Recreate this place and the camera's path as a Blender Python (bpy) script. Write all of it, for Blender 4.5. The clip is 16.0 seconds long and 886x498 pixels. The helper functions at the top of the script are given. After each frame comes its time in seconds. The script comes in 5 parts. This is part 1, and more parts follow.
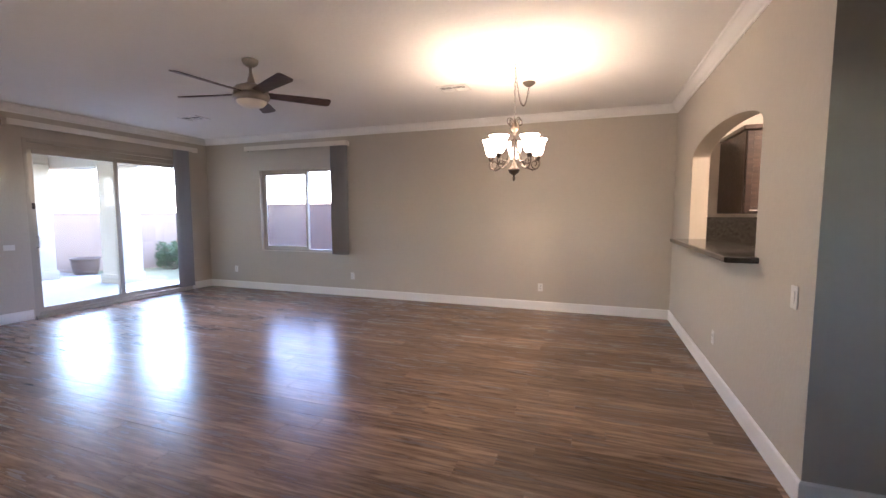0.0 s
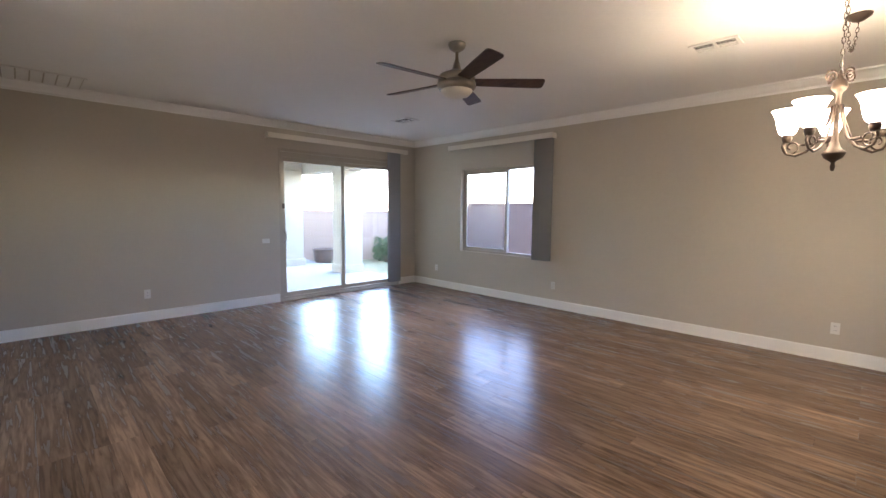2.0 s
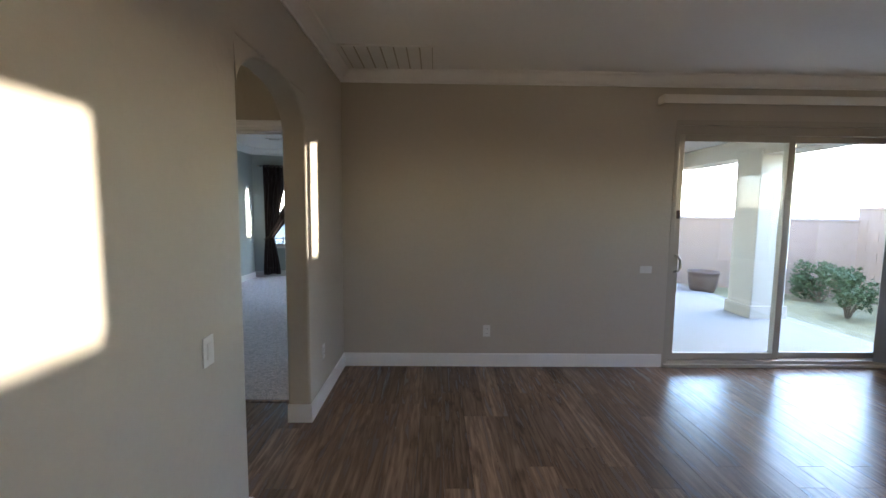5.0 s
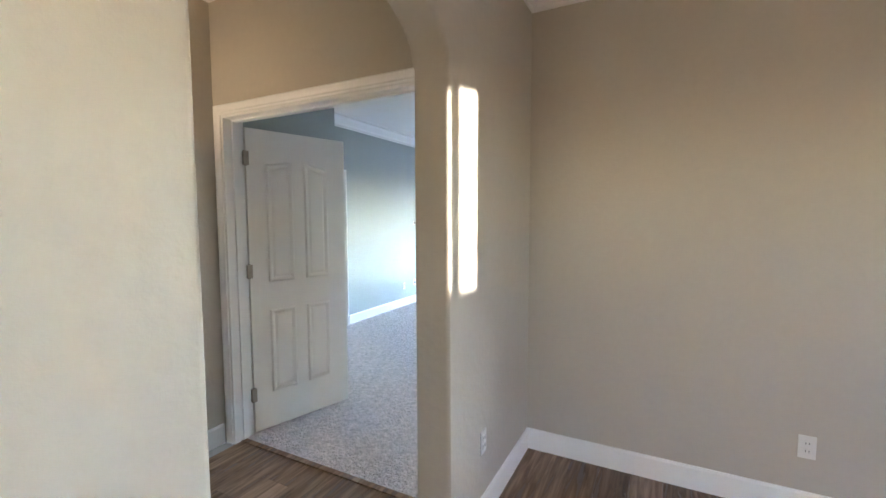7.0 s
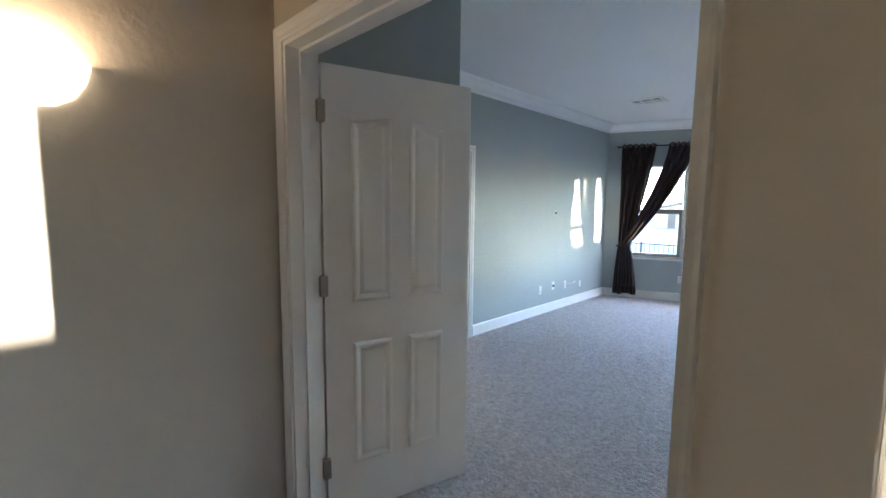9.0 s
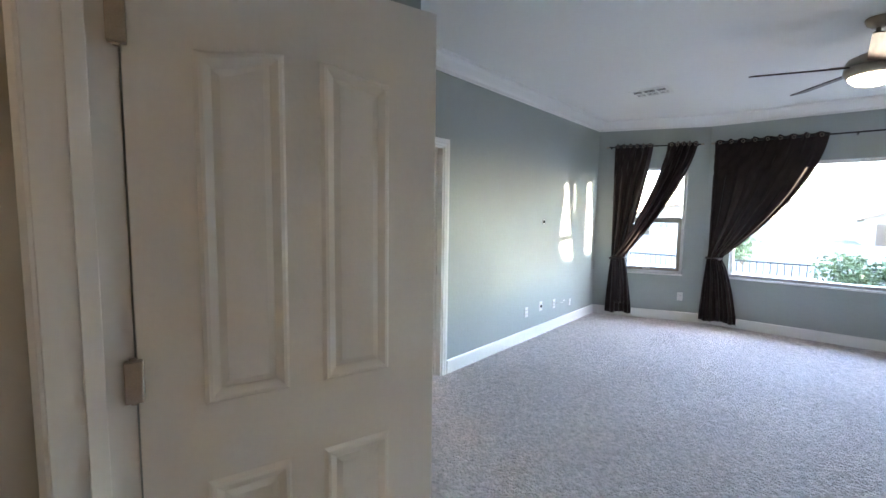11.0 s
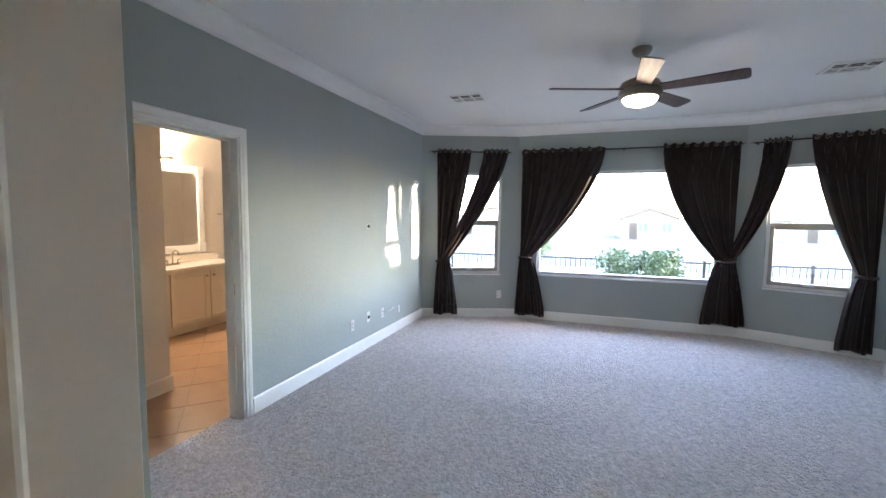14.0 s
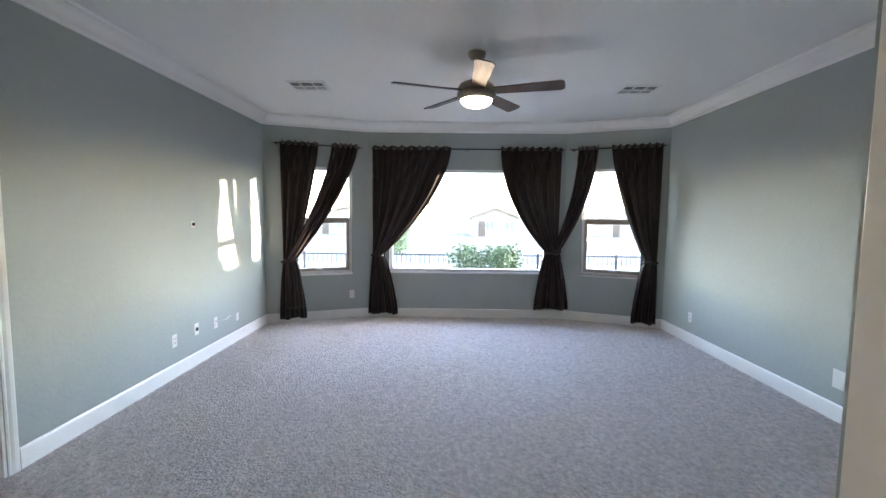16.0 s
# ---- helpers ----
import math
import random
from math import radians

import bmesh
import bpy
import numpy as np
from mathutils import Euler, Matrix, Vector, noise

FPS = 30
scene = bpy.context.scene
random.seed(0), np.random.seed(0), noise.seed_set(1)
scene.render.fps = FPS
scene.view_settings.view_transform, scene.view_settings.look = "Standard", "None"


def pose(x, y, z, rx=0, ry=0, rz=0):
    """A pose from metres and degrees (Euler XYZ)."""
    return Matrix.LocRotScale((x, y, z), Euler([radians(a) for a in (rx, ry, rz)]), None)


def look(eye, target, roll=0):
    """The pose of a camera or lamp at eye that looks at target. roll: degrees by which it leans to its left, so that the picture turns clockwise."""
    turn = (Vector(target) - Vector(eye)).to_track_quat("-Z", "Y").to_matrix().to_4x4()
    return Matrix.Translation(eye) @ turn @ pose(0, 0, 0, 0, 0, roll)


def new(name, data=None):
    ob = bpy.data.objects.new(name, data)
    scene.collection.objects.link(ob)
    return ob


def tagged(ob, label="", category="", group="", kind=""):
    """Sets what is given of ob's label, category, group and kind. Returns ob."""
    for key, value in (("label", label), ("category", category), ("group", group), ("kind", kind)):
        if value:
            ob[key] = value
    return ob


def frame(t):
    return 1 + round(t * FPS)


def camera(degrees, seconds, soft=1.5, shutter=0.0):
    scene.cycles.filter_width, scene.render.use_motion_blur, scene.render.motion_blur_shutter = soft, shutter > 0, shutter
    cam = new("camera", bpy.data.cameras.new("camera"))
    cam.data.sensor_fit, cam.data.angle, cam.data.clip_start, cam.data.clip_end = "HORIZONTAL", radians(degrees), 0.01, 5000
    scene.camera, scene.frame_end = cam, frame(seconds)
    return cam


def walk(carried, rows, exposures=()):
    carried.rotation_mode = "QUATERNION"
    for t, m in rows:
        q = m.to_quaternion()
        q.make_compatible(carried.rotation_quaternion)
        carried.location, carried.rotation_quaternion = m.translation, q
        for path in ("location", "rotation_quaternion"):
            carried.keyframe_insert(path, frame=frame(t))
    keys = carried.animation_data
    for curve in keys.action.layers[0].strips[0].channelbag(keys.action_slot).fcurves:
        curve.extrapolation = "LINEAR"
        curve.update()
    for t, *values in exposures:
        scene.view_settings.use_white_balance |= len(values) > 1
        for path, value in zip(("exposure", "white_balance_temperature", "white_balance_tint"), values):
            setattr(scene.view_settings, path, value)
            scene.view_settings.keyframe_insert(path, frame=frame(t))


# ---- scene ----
cam = camera(92.6, 16.0)
PATH = [
    (0, (-0.028, 0.023, 1.366), (-0.696, 1.901, 1.197), 0.0),
    (0.5, (-0.121, 0.191, 1.397), (-0.942, 2.006, 1.224), 0.2),
    (1, (-0.237, 0.347, 1.408), (-1.213, 2.083, 1.230), 0.3),
    (1.5, (-0.376, 0.471, 1.401), (-1.563, 2.069, 1.222), 0.4),
    (2, (-0.565, 0.614, 1.417), (-1.978, 2.017, 1.234), 0.5),
    (2.5, (-0.871, 0.795, 1.486), (-2.454, 2.002, 1.286), 0.6),
    (3, (-1.188, 1.024, 1.515), (-2.915, 2.010, 1.304), 0.7),
    (3.5, (-1.629, 1.090, 1.504), (-3.467, 1.849, 1.293), 0.7),
    (4, (-2.121, 1.145, 1.483), (-4.035, 1.685, 1.278), 0.7),
    (4.5, (-2.562, 1.198, 1.491), (-4.527, 1.506, 1.289), 0.8),
    (5, (-3.003, 1.195, 1.483), (-4.994, 1.230, 1.298), 0.6),
    (5.2, (-3.162, 1.204, 1.470), (-5.153, 1.135, 1.292), 0.5),
    (7.3, (-4.643, 0.958, 1.407), (-6.326, -0.111, 1.248), -0.2),
    (7.5, (-4.752, 0.860, 1.393), (-6.370, -0.305, 1.224), -0.2),
    (8, (-5.003, 0.627, 1.434), (-6.498, -0.686, 1.244), 0.2),
    (8.5, (-5.225, 0.437, 1.425), (-6.677, -0.923, 1.225), 0.4),
    (9, (-5.410, 0.272, 1.430), (-6.825, -1.125, 1.223), 0.6),
    (9.2, (-5.485, 0.206, 1.432), (-6.885, -1.206, 1.222), 0.6),
    (11.5, (-6.252, -0.394, 1.460), (-7.792, -1.659, 1.288), 0.8),
    (12, (-6.360, -0.449, 1.478), (-7.958, -1.639, 1.308), 0.8),
    (12.5, (-6.425, -0.432, 1.475), (-8.098, -1.518, 1.312), 0.8),
    (13, (-6.466, -0.414, 1.470), (-8.216, -1.369, 1.311), 0.7),
    (13.5, (-6.502, -0.403, 1.466), (-8.321, -1.220, 1.308), 0.7),
    (14, (-6.531, -0.394, 1.470), (-8.410, -1.060, 1.310), 0.6),
    (14.5, (-6.553, -0.399, 1.465), (-8.488, -0.883, 1.305), 0.6),
    (15, (-6.575, -0.364, 1.462), (-8.541, -0.688, 1.302), 0.6),
    (15.5, (-6.595, -0.339, 1.454), (-8.581, -0.517, 1.299), 0.6),
    (16, (-6.661, -0.313, 1.442), (-8.654, -0.335, 1.285), 0.6),
]
walk(cam, [(t, look(eye, target, roll)) for t, eye, target, roll in PATH],
     [(0, 5.32, 5900, 23), (1.0, 5.15, 5900, 20), (2.0, 5.2, 5950, 15), (2.5, 5.45, 6000, 12), (3.5, 5.4, 6100, 10), (4.0, 4.9, 6200, 10), (5, 4.65, 6250, 11), (7.3, 6.2, 6150, 11), (7.6, 6.15, 6150, 11), (8.0, 5.85, 6000, 10), (8.5, 5.45, 6000, 11), (9.2, 5.2, 6250, 12),
      (11.5, 5.55, 6850, 16), (12.5, 5.42, 6900, 17), (14.5, 5.25, 7100, 17), (16, 5.2, 7300, 17)])

# ---- world, sun, large lights ----
# low evening sun from the north-north-west
SUN_SLOPE, SUN_ELEV = 0.262, 3.0
world = bpy.data.worlds.new("sky")
scene.world = world
world.use_nodes = True
wn = world.node_tree
sky = wn.nodes.new("ShaderNodeTexSky")
sky.sky_type = 'NISHITA'
sky.sun_disc = False
sky.sun_elevation = radians(38)
sky.dust_density = 0.4
sky.sun_rotation = -math.atan(SUN_SLOPE)
wn.links.new(sky.outputs[0], wn.nodes["Background"].inputs[0])
wn.nodes["Background"].inputs[1].default_value = 0.15


def lamp(name, kind, m, energy, color=(1, 1, 1), size=0.1, size_y=0.0):
    data = bpy.data.lights.new(name, kind)
    data.energy, data.color = energy, color
    if kind == 'AREA':
        data.shape, data.size, data.size_y = 'RECTANGLE', size, size_y or size
    elif kind == 'SUN':
        data.angle = size
    else:
        data.shadow_soft_size = size
    ob = new(name, data)
    ob.matrix_world = m
    return tagged(ob, kind="structure")


sun_from = Vector((-SUN_SLOPE, 1, math.hypot(1, SUN_SLOPE) * math.tan(radians(SUN_ELEV)))) * 50
lamp("sun", 'SUN', look(sun_from, (0, 0, 0)), 0.75, (1.0, 0.88, 0.70), radians(0.6))
WARM = (1.0, 0.74, 0.48)

# ---- materials ----


def nodes_of(name):
    m = bpy.data.materials.new(name)
    m.use_nodes = True
    t = m.node_tree
    return m, t, t.nodes["Principled BSDF"]


def mat(name, color, rough=0.5, metal=0.0, vary=0.06, scale=6.0, bump=0.0, bump_scale=60.0, spec=0.5, bump_dist=0.01, emit=0.0, emit_color=None, trans=0.0, sheen=0.0):
    """Two scales of colour variation and a fine relief."""
    m, t, b = nodes_of(name)
    co = t.nodes.new("ShaderNodeTexCoord")
    n1 = t.nodes.new("ShaderNodeTexNoise")
    n1.inputs["Scale"].default_value, n1.inputs["Detail"].default_value = scale, 6
    n2 = t.nodes.new("ShaderNodeTexNoise")
    n2.inputs["Scale"].default_value, n2.inputs["Detail"].default_value = scale * 14, 3
    t.links.new(co.outputs["Object"], n1.inputs["Vector"])
    t.links.new(co.outputs["Object"], n2.inputs["Vector"])
    add = t.nodes.new("ShaderNodeMath")
    add.operation = 'ADD'
    t.links.new(n1.outputs["Fac"], add.inputs[0])
    t.links.new(n2.outputs["Fac"], add.inputs[1])
    ramp = t.nodes.new("ShaderNodeMapRange")
    ramp.inputs["From Min"].default_value, ramp.inputs["From Max"].default_value = 0.6, 1.4
    ramp.inputs["To Min"].default_value, ramp.inputs["To Max"].default_value = 1 - vary, 1 + vary
    t.links.new(add.outputs[0], ramp.inputs["Value"])
    mul = t.nodes.new("ShaderNodeVectorMath")
    mul.operation = 'SCALE'
    mul.inputs[0].default_value = color
    t.links.new(ramp.outputs[0], mul.inputs["Scale"])
    t.links.new(mul.outputs[0], b.inputs["Base Color"])
    b.inputs["Roughness"].default_value = rough
    b.inputs["Metallic"].default_value = metal
    b.inputs["Specular IOR Level"].default_value = spec
    b.inputs["Transmission Weight"].default_value = trans
    b.inputs["Sheen Weight"].default_value = sheen
    if emit:
        b.inputs["Emission Color"].default_value = (*(emit_color or color), 1)
        b.inputs["Emission Strength"].default_value = emit
    if bump:
        n3 = t.nodes.new("ShaderNodeTexNoise")
        n3.inputs["Scale"].default_value, n3.inputs["Detail"].default_value = bump_scale, 4
        t.links.new(co.outputs["Object"], n3.inputs["Vector"])
        bp = t.nodes.new("ShaderNodeBump")
        bp.inputs["Strength"].default_value, bp.inputs["Distance"].default_value = bump, bump_dist
        t.links.new(n3.outputs["Fac"], bp.inputs["Height"])
        t.links.new(bp.outputs[0], b.inputs["Normal"])
    return m


def wood_mat(name, dark, light, rough, grain=(1.2, 16, 16), per_object=True, bump=0.04, spec=0.5):
    """Long grain along x, one shade per plank, knots here and there."""
    m, t, b = nodes_of(name)
    co = t.nodes.new("ShaderNodeTexCoord")
    info = t.nodes.new("ShaderNodeObjectInfo")
    geo = t.nodes.new("ShaderNodeNewGeometry")
    rnd = info.outputs["Random"] if per_object else geo.outputs["Random Per Island"]
    comb = t.nodes.new("ShaderNodeCombineXYZ")
    sc = t.nodes.new("ShaderNodeMath")
    sc.operation = 'MULTIPLY'
    sc.inputs[1].default_value = 37.0
    t.links.new(rnd, sc.inputs[0])
    for i in range(3):
        t.links.new(sc.outputs[0], comb.inputs[i])
    off = t.nodes.new("ShaderNodeVectorMath")
    t.links.new(co.outputs["Object"], off.inputs[0])
    t.links.new(comb.outputs[0], off.inputs[1])
    mp = t.nodes.new("ShaderNodeMapping")
    mp.inputs["Scale"].default_value = grain
    t.links.new(off.outputs[0], mp.inputs["Vector"])
    n1 = t.nodes.new("ShaderNodeTexNoise")
    n1.inputs["Scale"].default_value, n1.inputs["Detail"].default_value, n1.inputs["Distortion"].default_value = 1.6, 8, 0.6
    t.links.new(mp.outputs[0], n1.inputs["Vector"])
    mp2 = t.nodes.new("ShaderNodeMapping")
    mp2.inputs["Scale"].default_value = (4, 14, 14)
    t.links.new(off.outputs[0], mp2.inputs["Vector"])
    n2 = t.nodes.new("ShaderNodeTexNoise")
    n2.inputs["Scale"].default_value, n2.inputs["Detail"].default_value = 1.0, 3
    t.links.new(mp2.outputs[0], n2.inputs["Vector"])
    ramp = t.nodes.new("ShaderNodeValToRGB")
    ramp.color_ramp.elements[0].position, ramp.color_ramp.elements[1].position = 0.36, 0.66
    ramp.color_ramp.elements[0].color, ramp.color_ramp.elements[1].color = (*dark, 1), (*light, 1)
    t.links.new(n1.outputs["Fac"], ramp.inputs[0])
    knot = t.nodes.new("ShaderNodeMapRange")
    knot.inputs["From Min"].default_value, knot.inputs["From Max"].default_value = 0.28, 0.42
    knot.inputs["To Min"].default_value, knot.inputs["To Max"].default_value = 0.58, 1.0
    t.links.new(n2.outputs["Fac"], knot.inputs["Value"])
    tone = t.nodes.new("ShaderNodeMapRange")
    tone.inputs["To Min"].default_value, tone.inputs["To Max"].default_value = 0.70, 1.25
    t.links.new(rnd, tone.inputs["Value"])
    mm = t.nodes.new("ShaderNodeMath")
    mm.operation = 'MULTIPLY'
    t.links.new(knot.outputs[0], mm.inputs[0])
    t.links.new(tone.outputs[0], mm.inputs[1])
    vs = t.nodes.new("ShaderNodeVectorMath")
    vs.operation = 'SCALE'
    t.links.new(ramp.outputs[0], vs.inputs[0])
    t.links.new(mm.outputs[0], vs.inputs["Scale"])
    t.links.new(vs.outputs[0], b.inputs["Base Color"])
    rr = t.nodes.new("ShaderNodeMapRange")
    rr.inputs["To Min"].default_value, rr.inputs["To Max"].default_value = rough + 0.08, rough - 0.06
    t.links.new(n1.outputs["Fac"], rr.inputs["Value"])
    t.links.new(rr.outputs[0], b.inputs["Roughness"])
    b.inputs["Specular IOR Level"].default_value = spec
    bp = t.nodes.new("ShaderNodeBump")
    bp.inputs["Strength"].default_value, bp.inputs["Distance"].default_value = bump, 0.003
    t.links.new(n1.outputs["Fac"], bp.inputs["Height"])
    t.links.new(bp.outputs[0], b.inputs["Normal"])
    return m


def glass_mat(name, tint=(0.96, 0.98, 0.97)):
    m, t, b = nodes_of(name)
    t.nodes.remove(b)
    tr = t.nodes.new("ShaderNodeBsdfTransparent")
    tr.inputs[0].default_value = (*tint, 1)
    gl = t.nodes.new("ShaderNodeBsdfGlossy")
    gl.inputs["Roughness"].default_value = 0.02
    mx = t.nodes.new("ShaderNodeMixShader")
    mx.inputs[0].default_value = 0.06
    t.links.new(tr.outputs[0], mx.inputs[1])
    t.links.new(gl.outputs[0], mx.inputs[2])
    t.links.new(mx.outputs[0], t.nodes["Material Output"].inputs[0])
    return m


M_LIVING = mat("greige_wall_paint", (0.49, 0.445, 0.375), 0.55, vary=0.025, scale=2, bump=0.22, bump_scale=34)
M_BED = mat("blue_grey_wall_paint", (0.355, 0.387, 0.372), 0.5, vary=0.025, scale=2, bump=0.25, bump_scale=34)
M_BATH = mat("cream_wall_paint", (0.62, 0.575, 0.52), 0.55, vary=0.03, scale=2, bump=0.2, bump_scale=34)
M_CEIL = mat("ceiling_paint", (0.82, 0.81, 0.79), 0.8, vary=0.02, scale=2, bump=0.25, bump_scale=40)
M_TRIM = mat("white_trim_paint", (0.83, 0.82, 0.80), 0.32, vary=0.02, scale=5, bump=0.03)
M_DOOR = mat("white_door_paint", (0.86, 0.845, 0.81), 0.30, vary=0.02, scale=5, bump=0.05, bump_scale=90)
M_VINYL = mat("almond_vinyl", (0.42, 0.38, 0.315), 0.4, vary=0.03)
M_WVINYL = mat("white_vinyl", (0.80, 0.80, 0.79), 0.35, vary=0.02)
M_VALANCE = mat("cream_valance", (0.74, 0.70, 0.63), 0.45, vary=0.03, scale=9)
M_BLIND = mat("grey_blind_vinyl", (0.22, 0.225, 0.24), 0.5, vary=0.05, scale=20)
M_GLASS = glass_mat("window_glass")
# grey tint put into the glass to dim light from the north
M_DIMMING = glass_mat("light_dimming_glass", (0.52, 0.52, 0.55))
M_NICKEL = mat("brushed_nickel", (0.33, 0.295, 0.25), 0.32, 1.0, vary=0.08, scale=20)
M_BRONZE = mat("dark_bronze", (0.07, 0.05, 0.038), 0.45, 0.5, vary=0.15, scale=25)
M_CHROME = mat("chrome", (0.7, 0.7, 0.7), 0.12, 1.0, vary=0.03)
M_BLADE = wood_mat("walnut_blade", (0.035, 0.018, 0.014), (0.075, 0.038, 0.028), 0.38, (2, 20, 20), spec=0.5)
M_PLATE = mat("white_plastic", (0.72, 0.71, 0.68), 0.4, vary=0.02)
M_DARK = mat("dark_slot", (0.02, 0.02, 0.02), 0.7)
M_GLOBE = mat("opal_glass", (0.78, 0.74, 0.66), 0.3, vary=0.02)
M_LIT = mat("lit_opal_glass", (0.9, 0.82, 0.68), 0.3, vary=0.02, emit=1.2, emit_color=(1.0, 0.80, 0.55))
M_LITW = mat("lit_fan_glass", (0.9, 0.86, 0.78), 0.3, vary=0.02, emit=0.6, emit_color=(1.0, 0.86, 0.66))
M_FLOOR = wood_mat("walnut_laminate", (0.110, 0.070, 0.047), (0.30, 0.200, 0.135), 0.25, (1.5, 22, 22), bump=0.002, spec=0.26)
M_FLOORR = wood_mat("walnut_laminate_rest", (0.110, 0.070, 0.047), (0.30, 0.200, 0.135), 0.25, (1.5, 22, 22), per_object=False, bump=0.002, spec=0.26)
M_CARPET = mat("grey_carpet", (0.65, 0.585, 0.58), 0.95, vary=0.48, scale=34, bump=1.0, bump_scale=60, bump_dist=0.05, spec=0.1, sheen=0.2)
M_CURTAIN = mat("dark_brown_satin", (0.022, 0.0130, 0.0130), 0.6, vary=0.45, scale=7, bump=0.3, bump_scale=50, spec=0.25, sheen=0.12)
M_CAB = wood_mat("espresso_cabinet", (0.022, 0.012, 0.009), (0.05, 0.028, 0.02), 0.35, (2, 20, 20))
M_GRANITE = mat("dark_granite", (0.055, 0.05, 0.045), 0.12, vary=0.7, scale=30)
M_TILE = mat("terracotta_tile", (0.42, 0.26, 0.16), 0.35, vary=0.16, scale=5, bump=0.06, bump_scale=20)
M_GROUT = mat("grout", (0.33, 0.25, 0.18), 0.9, vary=0.1)
M_VANITY = mat("cream_cabinet", (0.70, 0.62, 0.50), 0.4, vary=0.03)
M_COUNTER = mat("white_cultured_marble", (0.78, 0.74, 0.67), 0.18, vary=0.05)
M_MIRROR = mat("mirror_silver", (0.88, 0.88, 0.88), 0.02, 1.0, vary=0.0)
M_STUCCO = mat("tan_stucco", (0.50, 0.44, 0.36), 0.9, vary=0.08, scale=4, bump=0.4, bump_scale=60)
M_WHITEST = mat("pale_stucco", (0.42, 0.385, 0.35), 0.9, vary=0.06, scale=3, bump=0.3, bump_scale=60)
M_CONC = mat("patio_concrete", (0.29, 0.28, 0.275), 0.85, vary=0.10, scale=3, bump=0.2, bump_scale=80)
M_BLOCK = mat("pinkish_block", (0.36, 0.27, 0.235), 0.95, vary=0.12, scale=8, bump=0.5, bump_scale=50)
M_GROUND = mat("desert_gravel", (0.095, 0.083, 0.071), 0.95, vary=0.25, scale=5, bump=0.8, bump_scale=40)
M_GRASS = mat("sparse_grass", (0.22, 0.20, 0.11), 0.9, vary=0.35, scale=6, bump=1.0, bump_scale=60)
M_LEAF = mat("shrub_leaf", (0.07, 0.11, 0.045), 0.55, vary=0.4, scale=9)
M_FROND = mat("palm_frond", (0.08, 0.10, 0.045), 0.6, vary=0.3, scale=9)
M_BARK = mat("palm_bark", (0.20, 0.15, 0.11), 0.95, vary=0.25, scale=8, bump=0.6, bump_scale=30)
M_POT = mat("dark_glazed_clay", (0.11, 0.07, 0.055), 0.5, vary=0.25, scale=10)
M_IRON = mat("black_iron", (0.03, 0.03, 0.033), 0.5, 0.3, vary=0.1)
M_ROOFT = mat("clay_roof_tile", (0.17, 0.11, 0.085), 0.85, vary=0.2, scale=4)
M_STREET = mat("street_asphalt", (0.06, 0.059, 0.058), 0.95, vary=0.15, scale=2, bump=0.3, bump_scale=60)
M_PANE = mat("far_window_glass", (0.10, 0.13, 0.16), 0.08, vary=0.05)
M_HOUSE = mat("sand_house_stucco", (0.21, 0.185, 0.16), 0.9, vary=0.08, scale=3, bump=0.3, bump_scale=40)
M_CABLE = mat("white_cable", (0.70, 0.69, 0.66), 0.5)
M_STEEL = mat("satin_steel", (0.42, 0.38, 0.33), 0.35, 1.0, vary=0.1, scale=20)

# ---- building helpers ----
FL = -0.045  # finished floor level



def part(name, bm, material, parent=None, label="", smooth=False):
    me = bpy.data.meshes.new(name)
    bmesh.ops.recalc_face_normals(bm, faces=bm.faces)
    bm.to_mesh(me)
    bm.free()
    me.materials.append(material)
    if smooth:
        for p in me.polygons:
            p.use_smooth = True
    ob = new(name, me)
    if parent:
        ob.parent = parent
    if label:
        ob["label"] = label
    return ob


def thing(name, m, label, category, group="", kind=""):
    ob = new(name)
    ob.empty_display_size = 0.1
    ob.matrix_world = m
    return tagged(ob, label, category, group, kind)


def add_box(bm, lo, hi, bevel=0.0, m=None):
    c = [(a + b) / 2 for a, b in zip(lo, hi)]
    s = [abs(b - a) for a, b in zip(lo, hi)]
    r = bmesh.ops.create_cube(bm, size=1, matrix=(m or Matrix()) @ Matrix.Translation(c) @ Matrix.Diagonal((*s, 1)))
    if bevel:
        vs = set(r["verts"])
        es = [e for e in bm.edges if e.verts[0] in vs and e.verts[1] in vs]
        bmesh.ops.bevel(bm, geom=es, offset=bevel, segments=2, affect='EDGES', profile=0.5)
    return bm


def box(lo, hi, bevel=0.0, m=None):
    return add_box(bmesh.new(), lo, hi, bevel, m)


def add_lathe(bm, profile, seg=24, m=None):
    """Turns (radius, z) round the z axis."""
    m = m or Matrix()
    rings = []
    for r, z in profile:
        if r < 1e-5:
            rings.append([bm.verts.new(m @ Vector((0, 0, z)))])
        else:
            rings.append([bm.verts.new(m @ Vector((r * math.cos(2 * math.pi * i / seg), r * math.sin(2 * math.pi * i / seg), z))) for i in range(seg)])
    for a, b in zip(rings, rings[1:]):
        for i in range(seg):
            j = (i + 1) % seg
            vs = [a[i % len(a)], a[j % len(a)], b[j % len(b)], b[i % len(b)]]
            vs = list(dict.fromkeys(vs))
            if len(vs) > 2:
                bm.faces.new(vs)
    return bm


def lathe(profile, seg=24, m=None):
    return add_lathe(bmesh.new(), profile, seg, m)


